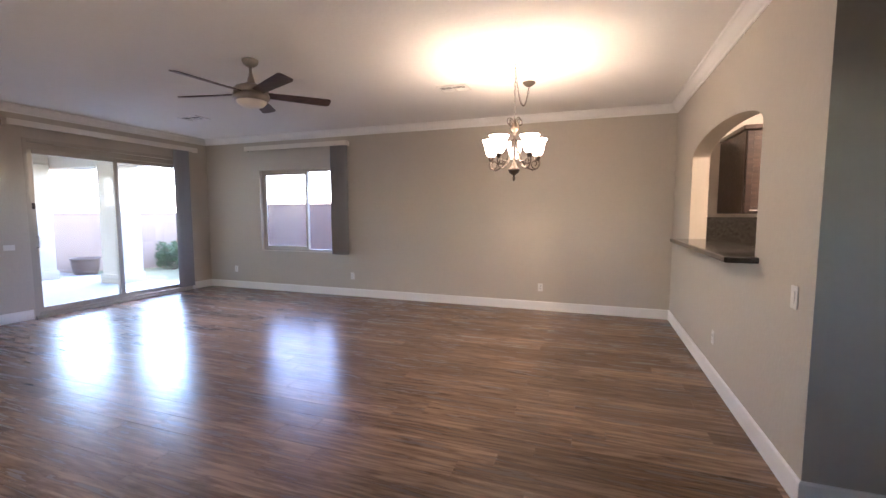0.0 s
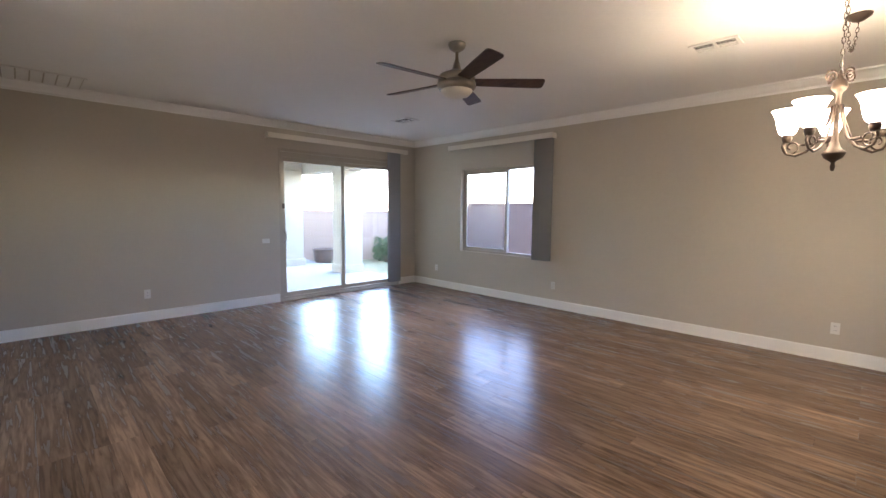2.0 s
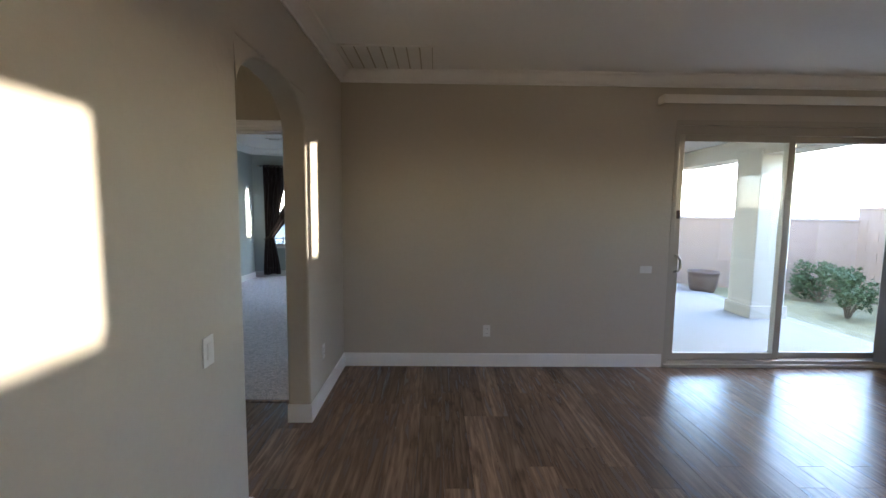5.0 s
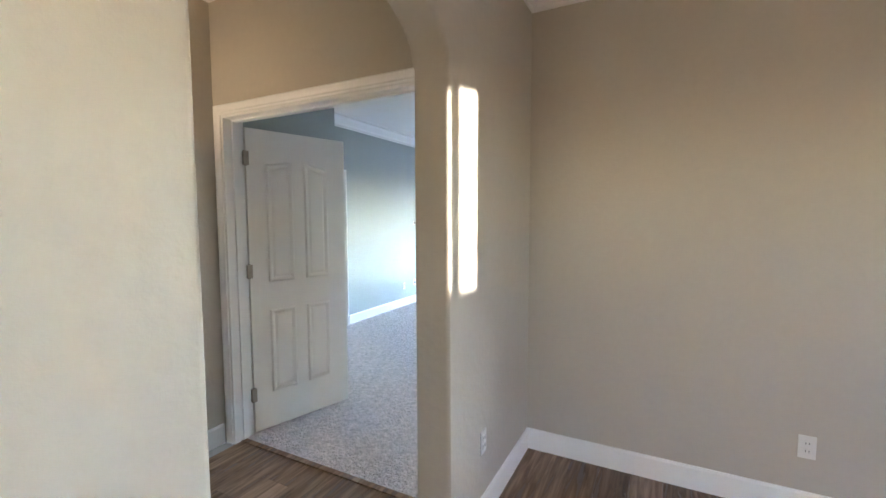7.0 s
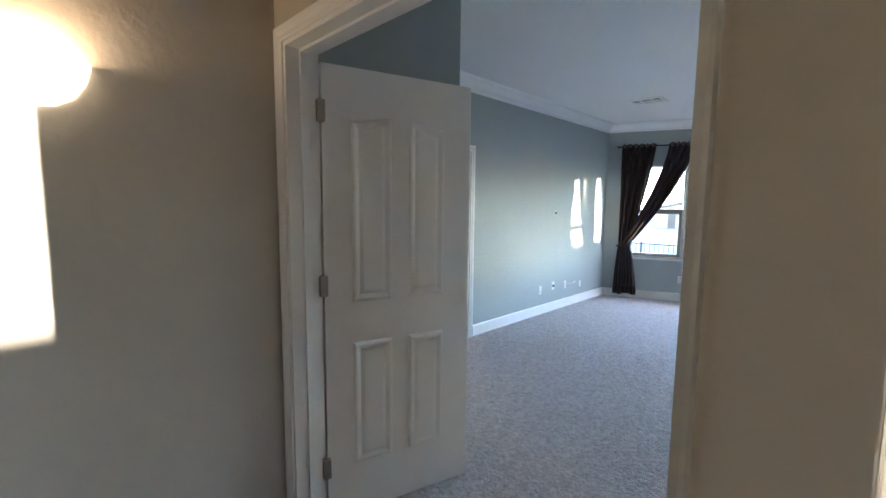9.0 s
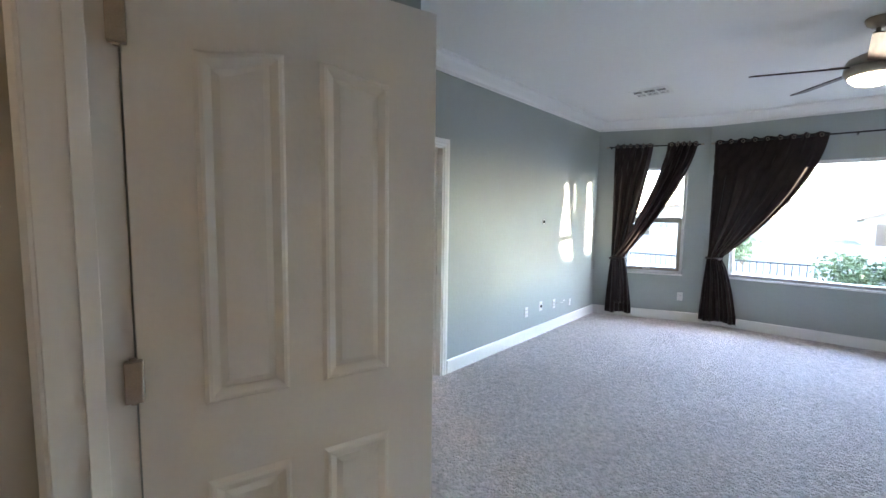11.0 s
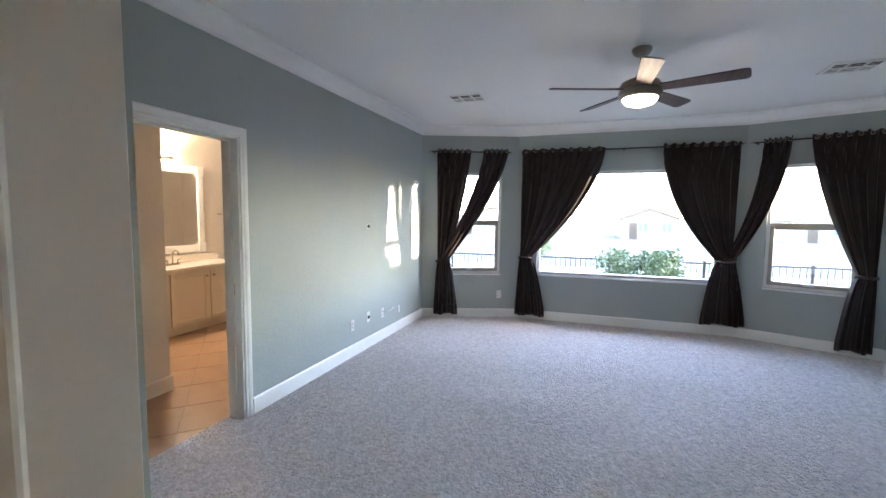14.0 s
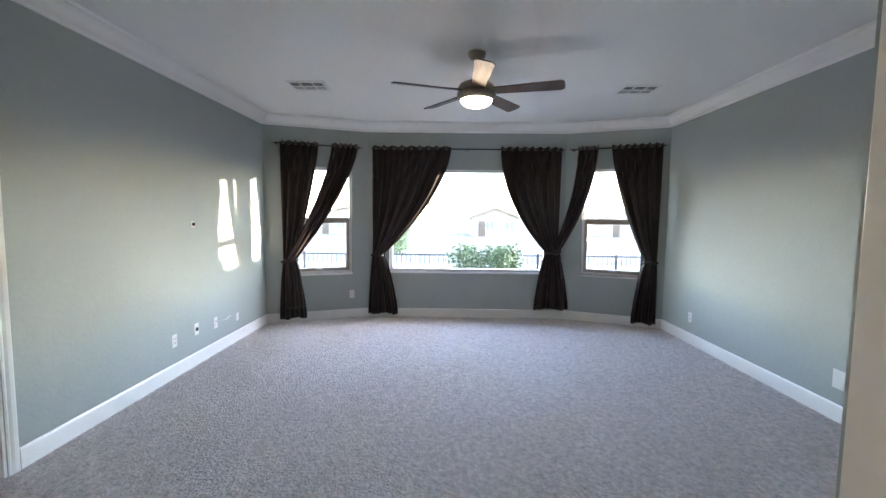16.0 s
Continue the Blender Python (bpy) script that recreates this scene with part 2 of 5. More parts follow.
def add_tube(bm, pts, r, seg=8, closed=False):
    pts = [Vector(p) for p in pts]
    n = len(pts)
    rings = []
    for i, p in enumerate(pts):
        a = pts[(i - 1) % n] if closed or i else pts[i]
        b = pts[(i + 1) % n] if closed or i < n - 1 else pts[i]
        d = (b - a).normalized()
        up = Vector((0, 0, 1)) if abs(d.z) < 0.9 else Vector((1, 0, 0))
        u = d.cross(up).normalized()
        v = d.cross(u)
        rr = r[i] if isinstance(r, (list, tuple)) else r
        rings.append([bm.verts.new(p + rr * (math.cos(2 * math.pi * k / seg) * u + math.sin(2 * math.pi * k / seg) * v)) for k in range(seg)])
    last = n if closed else n - 1
    for i in range(last):
        a, b = rings[i], rings[(i + 1) % n]
        for k in range(seg):
            bm.faces.new((a[k], a[(k + 1) % seg], b[(k + 1) % seg], b[k]))
    if not closed:
        bm.faces.new(rings[0][::-1])
        bm.faces.new(rings[-1])
    return bm


def tube(pts, r, seg=8, closed=False):
    return add_tube(bmesh.new(), pts, r, seg, closed)


def wall(name, a, b, thick, material, z1=2.745, z0=FL, holes=(), arches=(), label="", trim_mat=None):
    """A wall from a to b, its room face on that line, its thickness to the right of the way walked. holes: (s0, s1, z0, z1); arches: (s0, s1, z0, spring, rise)."""
    a, b = Vector(a), Vector(b)
    d = (b - a).normalized()
    nrm = Vector((d.y, -d.x))
    L = (b - a).length
    bm = bmesh.new()
    allh = list(holes) + [(s0, s1, h0, zs + r) for s0, s1, h0, zs, r in arches]
    ss = sorted({0.0, L, *[h[0] for h in allh], *[h[1] for h in allh]})
    zz = sorted({z0, z1, *[h[2] for h in allh], *[h[3] for h in allh]})
    cache = {}

    def v(s, z, back):
        key = (round(s, 4), round(z, 4), back)
        if key not in cache:
            p = a + d * s + nrm * (thick if back else 0)
            cache[key] = bm.verts.new((p.x, p.y, z))
        return cache[key]

    def solid(i, j):
        if not (0 <= i < len(ss) - 1 and 0 <= j < len(zz) - 1):
            return False
        s, z = (ss[i] + ss[i + 1]) / 2, (zz[j] + zz[j + 1]) / 2
        return not any(h[0] < s < h[1] and h[2] < z < h[3] for h in allh)

    for i in range(len(ss) - 1):
        for j in range(len(zz) - 1):
            if not solid(i, j):
                continue
            s, t, p, q = ss[i], ss[i + 1], zz[j], zz[j + 1]
            bm.faces.new((v(s, p, 0), v(t, p, 0), v(t, q, 0), v(s, q, 0)))
            bm.faces.new((v(s, p, 1), v(s, q, 1), v(t, q, 1), v(t, p, 1)))
            if not solid(i - 1, j):
                bm.faces.new((v(s, p, 0), v(s, q, 0), v(s, q, 1), v(s, p, 1)))
            if not solid(i + 1, j):
                bm.faces.new((v(t, p, 0), v(t, p, 1), v(t, q, 1), v(t, q, 0)))
            if not solid(i, j - 1):
                bm.faces.new((v(s, p, 0), v(s, p, 1), v(t, p, 1), v(t, p, 0)))
            if not solid(i, j + 1):
                bm.faces.new((v(s, q, 0), v(t, q, 0), v(t, q, 1), v(s, q, 1)))
    for s0, s1, h0, zs, rise in arches:
        n = 28
        top = zs + rise
        cx, ha = (s0 + s1) / 2, (s1 - s0) / 2
        sx = [cx - ha * math.cos(math.pi * k / n) for k in range(n + 1)]
        cz = [zs + rise * math.sin(math.pi * k / n) for k in range(n + 1)]
        for k in range(n):
            for back in (0, 1):
                if max(cz[k], cz[k + 1]) < top - 1e-4 or min(cz[k], cz[k + 1]) < top - 1e-4:
                    vs = list(dict.fromkeys((v(sx[k], cz[k], back), v(sx[k + 1], cz[k + 1], back), v(sx[k + 1], top, back), v(sx[k], top, back))))
                    if len(vs) > 2:
                        bm.faces.new(vs)
            bm.faces.new((v(sx[k], cz[k], 0), v(sx[k], cz[k], 1), v(sx[k + 1], cz[k + 1], 1), v(sx[k + 1], cz[k + 1], 0)))
    ob = part(name, bm, material)
    if name == "wall_south":
        # rounded drywall corners
        bv = ob.modifiers.new("bullnose", 'BEVEL')
        bv.width, bv.segments, bv.limit_method, bv.angle_limit = 0.02, 6, 'ANGLE', radians(50)
        bv.use_clamp_overlap = False
        bv.harden_normals = True
        for p in ob.data.polygons:
            p.use_smooth = True
    return tagged(ob, label, "wall", kind="structure")


def sweep(name, pts, profile, material, label, category, closed=False):
    """Carries a profile of (into the room, z) along a line that has the room on its left."""
    pts = [Vector(p) for p in pts]
    n = len(pts)
    bm = bmesh.new()
    rings = []
    for i, p in enumerate(pts):
        dirs = []
        if closed or i > 0:
            dirs.append((p - pts[i - 1]).normalized())
        if closed or i < n - 1:
            dirs.append((pts[(i + 1) % n] - p).normalized())
        ns = [Vector((-d.y, d.x)) for d in dirs]
        nn = sum(ns, Vector((0, 0)))
        nn = nn / (nn.length_squared) * len(ns) if len(ns) == 1 else nn * (2 / nn.length_squared)
        rings.append([bm.verts.new((p.x + nn.x * o, p.y + nn.y * o, z)) for o, z in profile])
    m = len(profile)
    for i in range(n if closed else n - 1):
        a, b = rings[i], rings[(i + 1) % n]
        for k in range(m):
            bm.faces.new((a[k], b[k], b[(k + 1) % m], a[(k + 1) % m]))
    if not closed:
        bm.faces.new(rings[0])
        bm.faces.new(rings[-1][::-1])
    return tagged(part(name, bm, material), label, category, kind="structure")


# ---- the large structure ----
H = 2.745
W, N, E, S = -7.04, 6.235, 0.945, 0.31
BS, BN, BE = -2.765, 2.575, -7.235
BAY = [(-12.29, BS), (-12.785, -1.455), (-12.785, 1.36), (-12.29, BN)]

bm = bmesh.new()
strips = [[bm.verts.new((x, y, z)) for x, z in ((120, -0.12), (-14, -0.12), (-16, -0.5), (-19, -1.0), (-23, -1.3), (-60, -1.3), (-400, -1.3))] for y in (-300, -60, 60, 300)]
for a, b in zip(strips, strips[1:]):
    for k in range(6):
        bm.faces.new((a[k], a[k + 1], b[k + 1], b[k]))
tagged(part("ground", bm, M_GROUND), "pale brown desert gravel ground sloping to the street", "ground", kind="structure")
slab = box((-13.3, -6.4, -0.3), (6.2, 6.5, -0.066))
tagged(part("foundation", slab, M_CONC), "grey concrete house slab under the floors", "slab", kind="structure")

wall("wall_west", (W, N), (W, S), 0.10, M_LIVING, holes=[(N - 5.80, N - 3.45, FL, 2.35)], label="greige painted wall with the patio slider")
wall("wall_north", (E + 0.15, N), (W - 0.15, N), 0.17, M_LIVING, holes=[(E + 0.15 + 3.95, E + 0.15 + 5.78, 0.685, 2.13)], label="greige painted wall with a sliding window")
wall("wall_east", (E, 2.42), (E, N), 0.16, M_LIVING, arches=[(3.22 - 2.42, 5.22 - 2.42, 1.05, 1.94, 0.175)], label="greige wall with an arched kitchen pass-through")
wall("wall_south", (W - 0.10, S), (-1.75, S), 0.16, M_LIVING, arches=[(-5.935 + 7.14, -4.945 + 7.14, FL, 2.0, 0.24)], label="greige wall with an arched hall opening")
wall("wall_entry_north", (2.9, 2.42), (E + 0.16, 2.42), 0.15, M_LIVING, holes=[(0.35, 1.68, 0.74, 2.2)], label="greige wall with a dark recessed niche")
part_niche = box((1.15, 2.71, 0.6), (2.7, 2.8, 2.3))
tagged(part("niche_back", part_niche, M_LIVING), "shadowed back of a wall niche", "wall", kind="structure")
wall("wall_entry_west", (-1.75, S - 0.16), (-1.75, -3.2), 0.15, M_LIVING, label="greige wall of the entry")
# out-of-view wall; its hole is added to let daylight reach the niche wall
wall("wall_entry_south", (-1.75, -3.2), (2.9, -3.2), 0.15, M_LIVING, holes=[(2.45, 3.15, 1.4, 2.2)], label="greige wall of the entry with an added light opening")
wall("wall_entry_east", (2.9, -3.2), (2.9, 2.42), 0.15, M_LIVING, label="greige wall of the entry")
# hall between living room and bedroom
wall("wall_hall_south", (-6.2, -1.475), (-3.3, -1.475), 0.15, M_LIVING, label="greige orange-peel wall carrying a sconce")
wall("wall_hall_west", (-6.2, S - 0.16), (-6.2, -1.475), 0.14, M_LIVING, holes=[(0.07, 1.55, FL, 2.06)], label="greige wall round the bedroom double door")
wall("wall_hall_east", (-3.3, -1.475), (-3.3, S - 0.16), 0.15, M_LIVING, label="greige end wall of the hall")
# bedroom
wall("wall_vestibule_south", (BE, -1.41), (-6.34, -1.41), 0.14, M_BED, label="blue-grey wall behind the open door leaf")
wall("wall_vestibule_north", (-6.34, 0.148), (W - 0.10, 0.148), 0.004, M_BED, label="blue-grey wall behind the open door leaf")
wall("wall_bed_east_north", (W - 0.104, S - 0.16), (W - 0.104, BN), 0.004, M_BED, label="blue-grey painted bedroom wall")
wall("wall_bed_east_south", (BE, BS), (BE, -1.55), 0.14, M_BED, label="blue-grey painted bedroom wall")
wall("wall_bed_south", (-12.29, BS), (BE + 0.14, BS), 0.14, M_BED, holes=[(12.29 - 8.895, 12.29 - 8.10, FL, 2.0)], label="blue-grey wall with the bathroom doorway and sun patches")
wall("wall_bed_north", (W - 0.10, BN), (-12.29, BN), 0.18, M_BED, label="blue-grey painted bedroom wall")


def bay_wall(name, a, b, hole, label):
    return wall(name, b, a, 0.16, M_BED, holes=[hole], label=label)


LA = math.dist(BAY[0], BAY[1])
LC = math.dist(BAY[2], BAY[3])
bay_wall("wall_bay_south", BAY[0], BAY[1], (LA - 1.16, LA - 0.25, 0.61, 2.09), "blue-grey angled bay wall with a hung window")
bay_wall("wall_bay_west", BAY[1], BAY[2], (1.36 - 1.13, 1.36 + 1.16, 0.625, 2.10), "blue-grey bay wall with a wide picture window")
bay_wall("wall_bay_north", BAY[2], BAY[3], (LC - 1.10, LC - 0.24, 0.625, 2.105), "blue-grey angled bay wall with a hung window")
# bathroom shell
wall("wall_bath_south", (-13.0, -5.66), (-7.0, -5.66), 0.15, M_BATH, label="cream bathroom wall behind the vanity")
wall("wall_bath_west", (-13.0, BS - 0.14), (-13.0, -5.66), 0.15, M_BATH, label="cream bathroom wall")
wall("wall_bath_east", (-7.9, -5.66), (-7.9, BS - 0.14), 0.15, M_BATH, label="cream bathroom wall")
wall("wall_bath_entry", (-9.07, -3.75), (-7.9, -3.75), 0.14, M_BATH, label="cream stub wall inside the bathroom door")
wall("wall_bath_inner", (BE - 0.2, BS - 0.142), (-13.0, BS - 0.142), 0.004 - 0.008, M_BATH, holes=[(8.10 - 7.435, 8.895 - 7.435, FL, 2.0)], label="cream bathroom wall round the doorway")
# kitchen shell
wall("wall_kitchen_north", (4.2, N), (E + 0.16, N), 0.15, M_BATH, label="warm cream kitchen wall")
wall("wall_kitchen_east", (4.2, 2.75), (4.2, N), 0.15, M_BATH, label="warm cream kitchen wall")
wall("wall_kitchen_south", (E + 0.16, 2.82), (4.2, 2.82), 0.05, M_BATH, label="warm cream kitchen wall")

bm = box((W - 0.2, -3.35, H), (4.35, N + 0.2, H + 0.15))
tagged(part("ceiling", bm, M_CEIL), "off-white textured flat ceiling of living room and hall", "ceiling", kind="structure")
bm = box((-13.0, -5.85, H), (W - 0.2, BN + 0.1, H + 0.15))
add_box(bm, (W - 0.2, -5.85, H), (W + 0.9, -3.35, H + 0.15))
tagged(part("ceiling_bedroom", bm, M_CEIL), "off-white textured flat ceiling of the bedroom", "ceiling", kind="structure")
roof = box((-13.6, -6.6, H + 0.16), (6.0, N + 0.45, H + 0.5), 0.02)
tagged(part("roof", roof, M_STUCCO), "flat tan roof mass over the house", "roof", kind="structure")

# crown and base mouldings
CROWN = [(0, H), (0, H - 0.105), (0.012, H - 0.105), (0.016, H - 0.085), (0.035, H - 0.07), (0.06, H - 0.035), (0.075, H - 0.022), (0.09, H - 0.018), (0.095, H)]
CROWN_BED = [(o * 1.2, H - (H - z) * 1.25) for o, z in CROWN]
BASE = [(0, FL), (0.014, FL), (0.014, FL + 0.118), (0.008, FL + 0.130), (0, FL + 0.130)]
sweep("trim_crown_living", [(E, 2.42), (E, N), (W, N), (W, S), (-1.75, S)], CROWN, M_TRIM, "white crown moulding round the living room", "crown moulding")
sweep("trim_crown_bedroom", [(W - 0.104, BN), BAY[3], BAY[2], BAY[1], BAY[0], (BE, BS)], CROWN_BED, M_TRIM, "white crown moulding round the bedroom", "crown moulding")
for pts in ([(2.9, 2.42), (E, 2.42), (E, N), (W, N), (W, 5.82)], [(W, 3.43), (W, S), (-5.935, S), (-5.935, S - 0.16)], [(-4.945, S - 0.16), (-4.945, S), (-1.75, S)],
            [(-6.18, -1.475), (-3.3, -1.475)]):
    sweep("baseboard", pts, BASE, M_TRIM, "white painted baseboard along a greige wall", "baseboard")
for pts in ([(W - 0.104, 0.16), (W - 0.104, BN), BAY[3], BAY[2], BAY[1], BAY[0], (-8.965, BS)], [(-8.03, BS), (BE, BS), (BE, -1.55)]):
    sweep("baseboard", pts, BASE, M_TRIM, "white painted baseboard along a blue-grey wall", "baseboard")
sweep("baseboard", [(-7.95, -3.75), (-9.07, -3.75), (-9.07, -3.89)][::-1], BASE, M_TRIM, "white baseboard round a bathroom wall end", "baseboard")

# ---- windows and doors ----


def put(ob, m):
    ob.matrix_world = m
    return ob


def along(a, b, s=0.0, out=0.0, z=0.0):
    """A pose on the line a to b: x along it, y to its left."""
    a, b = Vector(a), Vector(b)
    d = (b - a).normalized()
    p = a + d * s + Vector((-d.y, d.x)) * out
    return pose(p.x, p.y, z, 0, 0, math.degrees(math.atan2(d.y, d.x)))


def pane(parent, x0, x1, z0, z1, y, material=None):
    g = part("pane", box((x0, y - 0.003, z0), (x1, y + 0.003, z1)), material or M_GLASS, parent)
    g.visible_shadow = False
    return g


def frame_ring(x0, x1, z0, z1, w, y0, y1, bevel=0.004):
    bm = bmesh.new()
    add_box(bm, (x0, y0, z0), (x0 + w, y1, z1), bevel)
    add_box(bm, (x1 - w, y0, z0), (x1, y1, z1), bevel)
    add_box(bm, (x0 + w, y0, z0), (x1 - w, y1, z0 + w), bevel)
    add_box(bm, (x0 + w, y0, z1 - w), (x1 - w, y1, z1), bevel)
    return bm


def hung_window(name, m, w, h, rail, label):
    """Upper fixed light, lower sash; origin at the opening's lower corner, y out to the weather."""
    win = thing(name, m, label, "window", kind="structure")
    part("window_frame", frame_ring(0, w, 0, h, 0.035, 0.06, 0.13), M_WVINYL, win)
    sash = part("sash", frame_ring(0.035, w - 0.035, 0.035, rail, 0.045, 0.055, 0.09), M_VINYL, win, "beige lower sash")
    part("meeting_rail", box((0.035, 0.075, rail - 0.015), (w - 0.035, 0.12, rail + 0.03), 0.004), M_VINYL, win)
    part("latch", box((w / 2 - 0.05, 0.035, 0.05), (w / 2 + 0.05, 0.056, 0.068), 0.004), M_WVINYL, sash)
    pane(win, 0.035, w - 0.035, rail, h - 0.035, 0.10)
    pane(win, 0.08, w - 0.08, 0.08, rail - 0.04, 0.075)
    part("window_sill", box((0.0, -0.012, -0.02), (w, 0.06, 0.0), 0.004), M_TRIM, win)
    return win


m = along(BAY[0], BAY[1])
hung_window("window_1", m @ Matrix.Translation((0.25, 0, 0.61)), 0.91, 1.48, 0.755, "white vinyl hung window in the angled bay wall")
m = along(BAY[2], BAY[3])
hung_window("window_3", m @ Matrix.Translation((0.24, 0, 0.625)), 0.86, 1.48, 0.76, "white vinyl hung window in the angled bay wall")
win = thing("window_2", along(BAY[1], BAY[2]) @ Matrix.Translation((1.455 - 1.16, 0, 0.625)), "wide white vinyl picture window overlooking the yard", "window", kind="structure")
part("window_frame", frame_ring(0, 2.29, 0, 1.475, 0.04, 0.06, 0.13), M_WVINYL, win)
pane(win, 0.04, 2.25, 0.04, 1.435, 0.10)
part("window_sill", box((0, -0.012, -0.022), (2.29, 0.06, 0.0), 0.004), M_TRIM, win)

win = thing("window_4", pose(-5.78, N, 0.685), "almond vinyl horizontal sliding window in the living room", "window", kind="structure")
part("window_frame", frame_ring(0, 1.83, 0, 1.445, 0.04, 0.06, 0.14), M_VINYL, win)
sash = part("sash", frame_ring(0.04, 0.985, 0.04, 1.405, 0.045, 0.065, 0.095), M_VINYL, win)
part("latch", box((0.955, 0.05, 0.66), (0.975, 0.066, 0.74), 0.004), M_VINYL, sash)
part("window_frame", box((0.945, 0.1, 0.04), (0.985, 0.13, 1.405), 0.004), M_VINYL, win)
pane(win, 0.085, 0.94, 0.085, 1.36, 0.08, M_DIMMING)
pane(win, 0.985, 1.79, 0.04, 1.405, 0.115, M_DIMMING)

# unseen window, added only to brighten the closed entry
win = thing("unseen_entry_window", pose(1.40, -3.2, 1.4, 0, 0, 180), "added unseen window that lets daylight into the entry", "window", kind="structure")
part("window_frame", frame_ring(0, 0.7, 0, 0.8, 0.045, 0.04, 0.12), M_VINYL, win)
pane(win, 0.045, 0.655, 0.045, 0.755, 0.08)

# patio slider: x along +y of the world, y of the thing points outdoors
sl = thing("door_1", pose(W, 3.45, 0.0, 0, 0, 90), "almond vinyl sliding glass patio door, closed", "patio door", kind="structure")
bm = frame_ring(0, 2.35, -0.03, 2.35, 0.05, 0.0, 0.14)
part("door_frame", bm, M_VINYL, sl)
part("header_panel", box((0.05, 0.03, 2.22), (2.30, 0.12, 2.30), 0.004), M_VINYL, sl)
part("threshold", box((0.0, -0.03, FL), (2.35, 0.0, -0.012), 0.006), M_VINYL, sl)
lf = part("sliding_panel", frame_ring(0.05, 1.19, 0.02, 2.22, 0.065, 0.035, 0.075), M_VINYL, sl)
fx = part("fixed_panel", frame_ring(1.14, 2.30, 0.02, 2.22, 0.06, 0.08, 0.12), M_VINYL, sl)
pane(sl, 0.11, 1.13, 0.08, 2.16, 0.055)
pane(sl, 1.20, 2.24, 0.08, 2.16, 0.10)
hb = tube([(0.085, 0.035, 0.90), (0.085, -0.02, 0.91), (0.10, -0.035, 0.95), (0.10, -0.035, 1.01), (0.085, -0.02, 1.05), (0.085, 0.035, 1.06)], 0.011)
part("door_handle", hb, M_STEEL, lf, "brushed metal pull handle", smooth=True)
part("lock", box((0.07, 0.01, 1.42), (0.10, 0.036, 1.50), 0.004), M_BRONZE, lf)


def panel_door(name, m, mirror, label):
    """Four-panel leaf of 0.72 x 2.02 m with arched upper panels; hinge on x = 0, leaf along x, thickness along y."""
    ob = thing(name, m, label, "door", "bedroom double door")
    w, h, t = 0.742, 2.0, 0.035
    ob_leaf = part("leaf", box((0, -t / 2, FL + 0.016), (w, t / 2, 0.012 + h), 0.002), M_DOOR, ob)
    for x0, x1 in ((0.125, 0.315), (0.40, 0.59)):
        for z0, z1, rise in ((0.22, 0.80, 0.0), (0.99, 1.80, 0.026)):
            for side in (-1, 1):
                bm = bmesh.new()
                loops = []
                outer = x0 < 0.3
                for inset, dep in ((0.0, 0.0), (0.008, 0.011), (0.016, 0.012), (0.034, 0.0015), (0.050, 0.007)):
                    pts = []
                    a, b, c, d = x0 + inset, x1 - inset, z0 + inset, z1 - inset
                    pts += [(a, c), (b, c)]
                    for k in range(9):
                        u = k / 8
                        f = u if outer else 1 - u
                        x = b + (a - b) * u
                        arc = rise * (0.5 - 0.5 * math.cos(math.pi * (1 - f)))
                        pts.append((x, d + arc - rise * 0.5))
                    loops.append([bm.verts.new((px, side * (t / 2 + dep + 0.0005), pz)) for px, pz in pts])
                n = len(loops[0])
                for la, lb in zip(loops, loops[1:]):
                    for k in range(n):
                        bm.faces.new((la[k], la[(k + 1) % n], lb[(k + 1) % n], lb[k]))
                bm.faces.new(loops[-1])
                part("panel", bm, M_DOOR, ob_leaf)
    for z in (0.235, 1.075, 1.815):
        bm = box((-0.022, -0.03 * mirror - 0.008, z - 0.045), (0.012, -0.03 * mirror + 0.016, z + 0.045), 0.003)
        add_lathe(bm, [(0, -0.05), (0.007, -0.05), (0.007, 0.05), (0, 0.05)], 10, pose(-0.006, -0.024 * mirror, z))
        part("hinge", bm, M_STEEL, ob, "satin steel butt hinge")
    return ob


panel_door("door_leaf", pose(-6.345, -1.385, 0, 0, 0, 180 - 16), 1, "white four-panel bedroom door leaf standing open on carpet")
panel_door("door_leaf", pose(-6.345, 0.09, 0, 0, 0, 180 - 2), -1, "white four-panel door leaf folded back against the wall")


def casing(name, m, w, h, label, cw=0.065):
    """Moulded trim round an opening; x along the wall, y out of it."""
    ob = thing(name, m, label, "door casing", kind="structure")
    prof = [(0.0, 0.010), (0.010, 0.013), (0.02, 0.010), (0.035, 0.016), (cw - 0.008, 0.018), (cw, 0.012), (cw, 0.0), (0.0, 0.0)]
    bm = bmesh.new()
    path = [(0, FL, -1, 0), (0, h, -1, 1), (w, h, 1, 1), (w, FL, 1, 0)]
    rings = [[bm.verts.new((x + o * dx, d, z + o * dz)) for o, d in prof] for x, z, dx, dz in path]
    for a, b in zip(rings, rings[1:]):
        for k in range(len(prof)):
            bm.faces.new((a[k], b[k], b[(k + 1) % len(prof)], a[(k + 1) % len(prof)]))
    bm.faces.new(rings[0])
    bm.faces.new(rings[-1][::-1])
    part("casing", bm, M_TRIM, ob)
    return ob


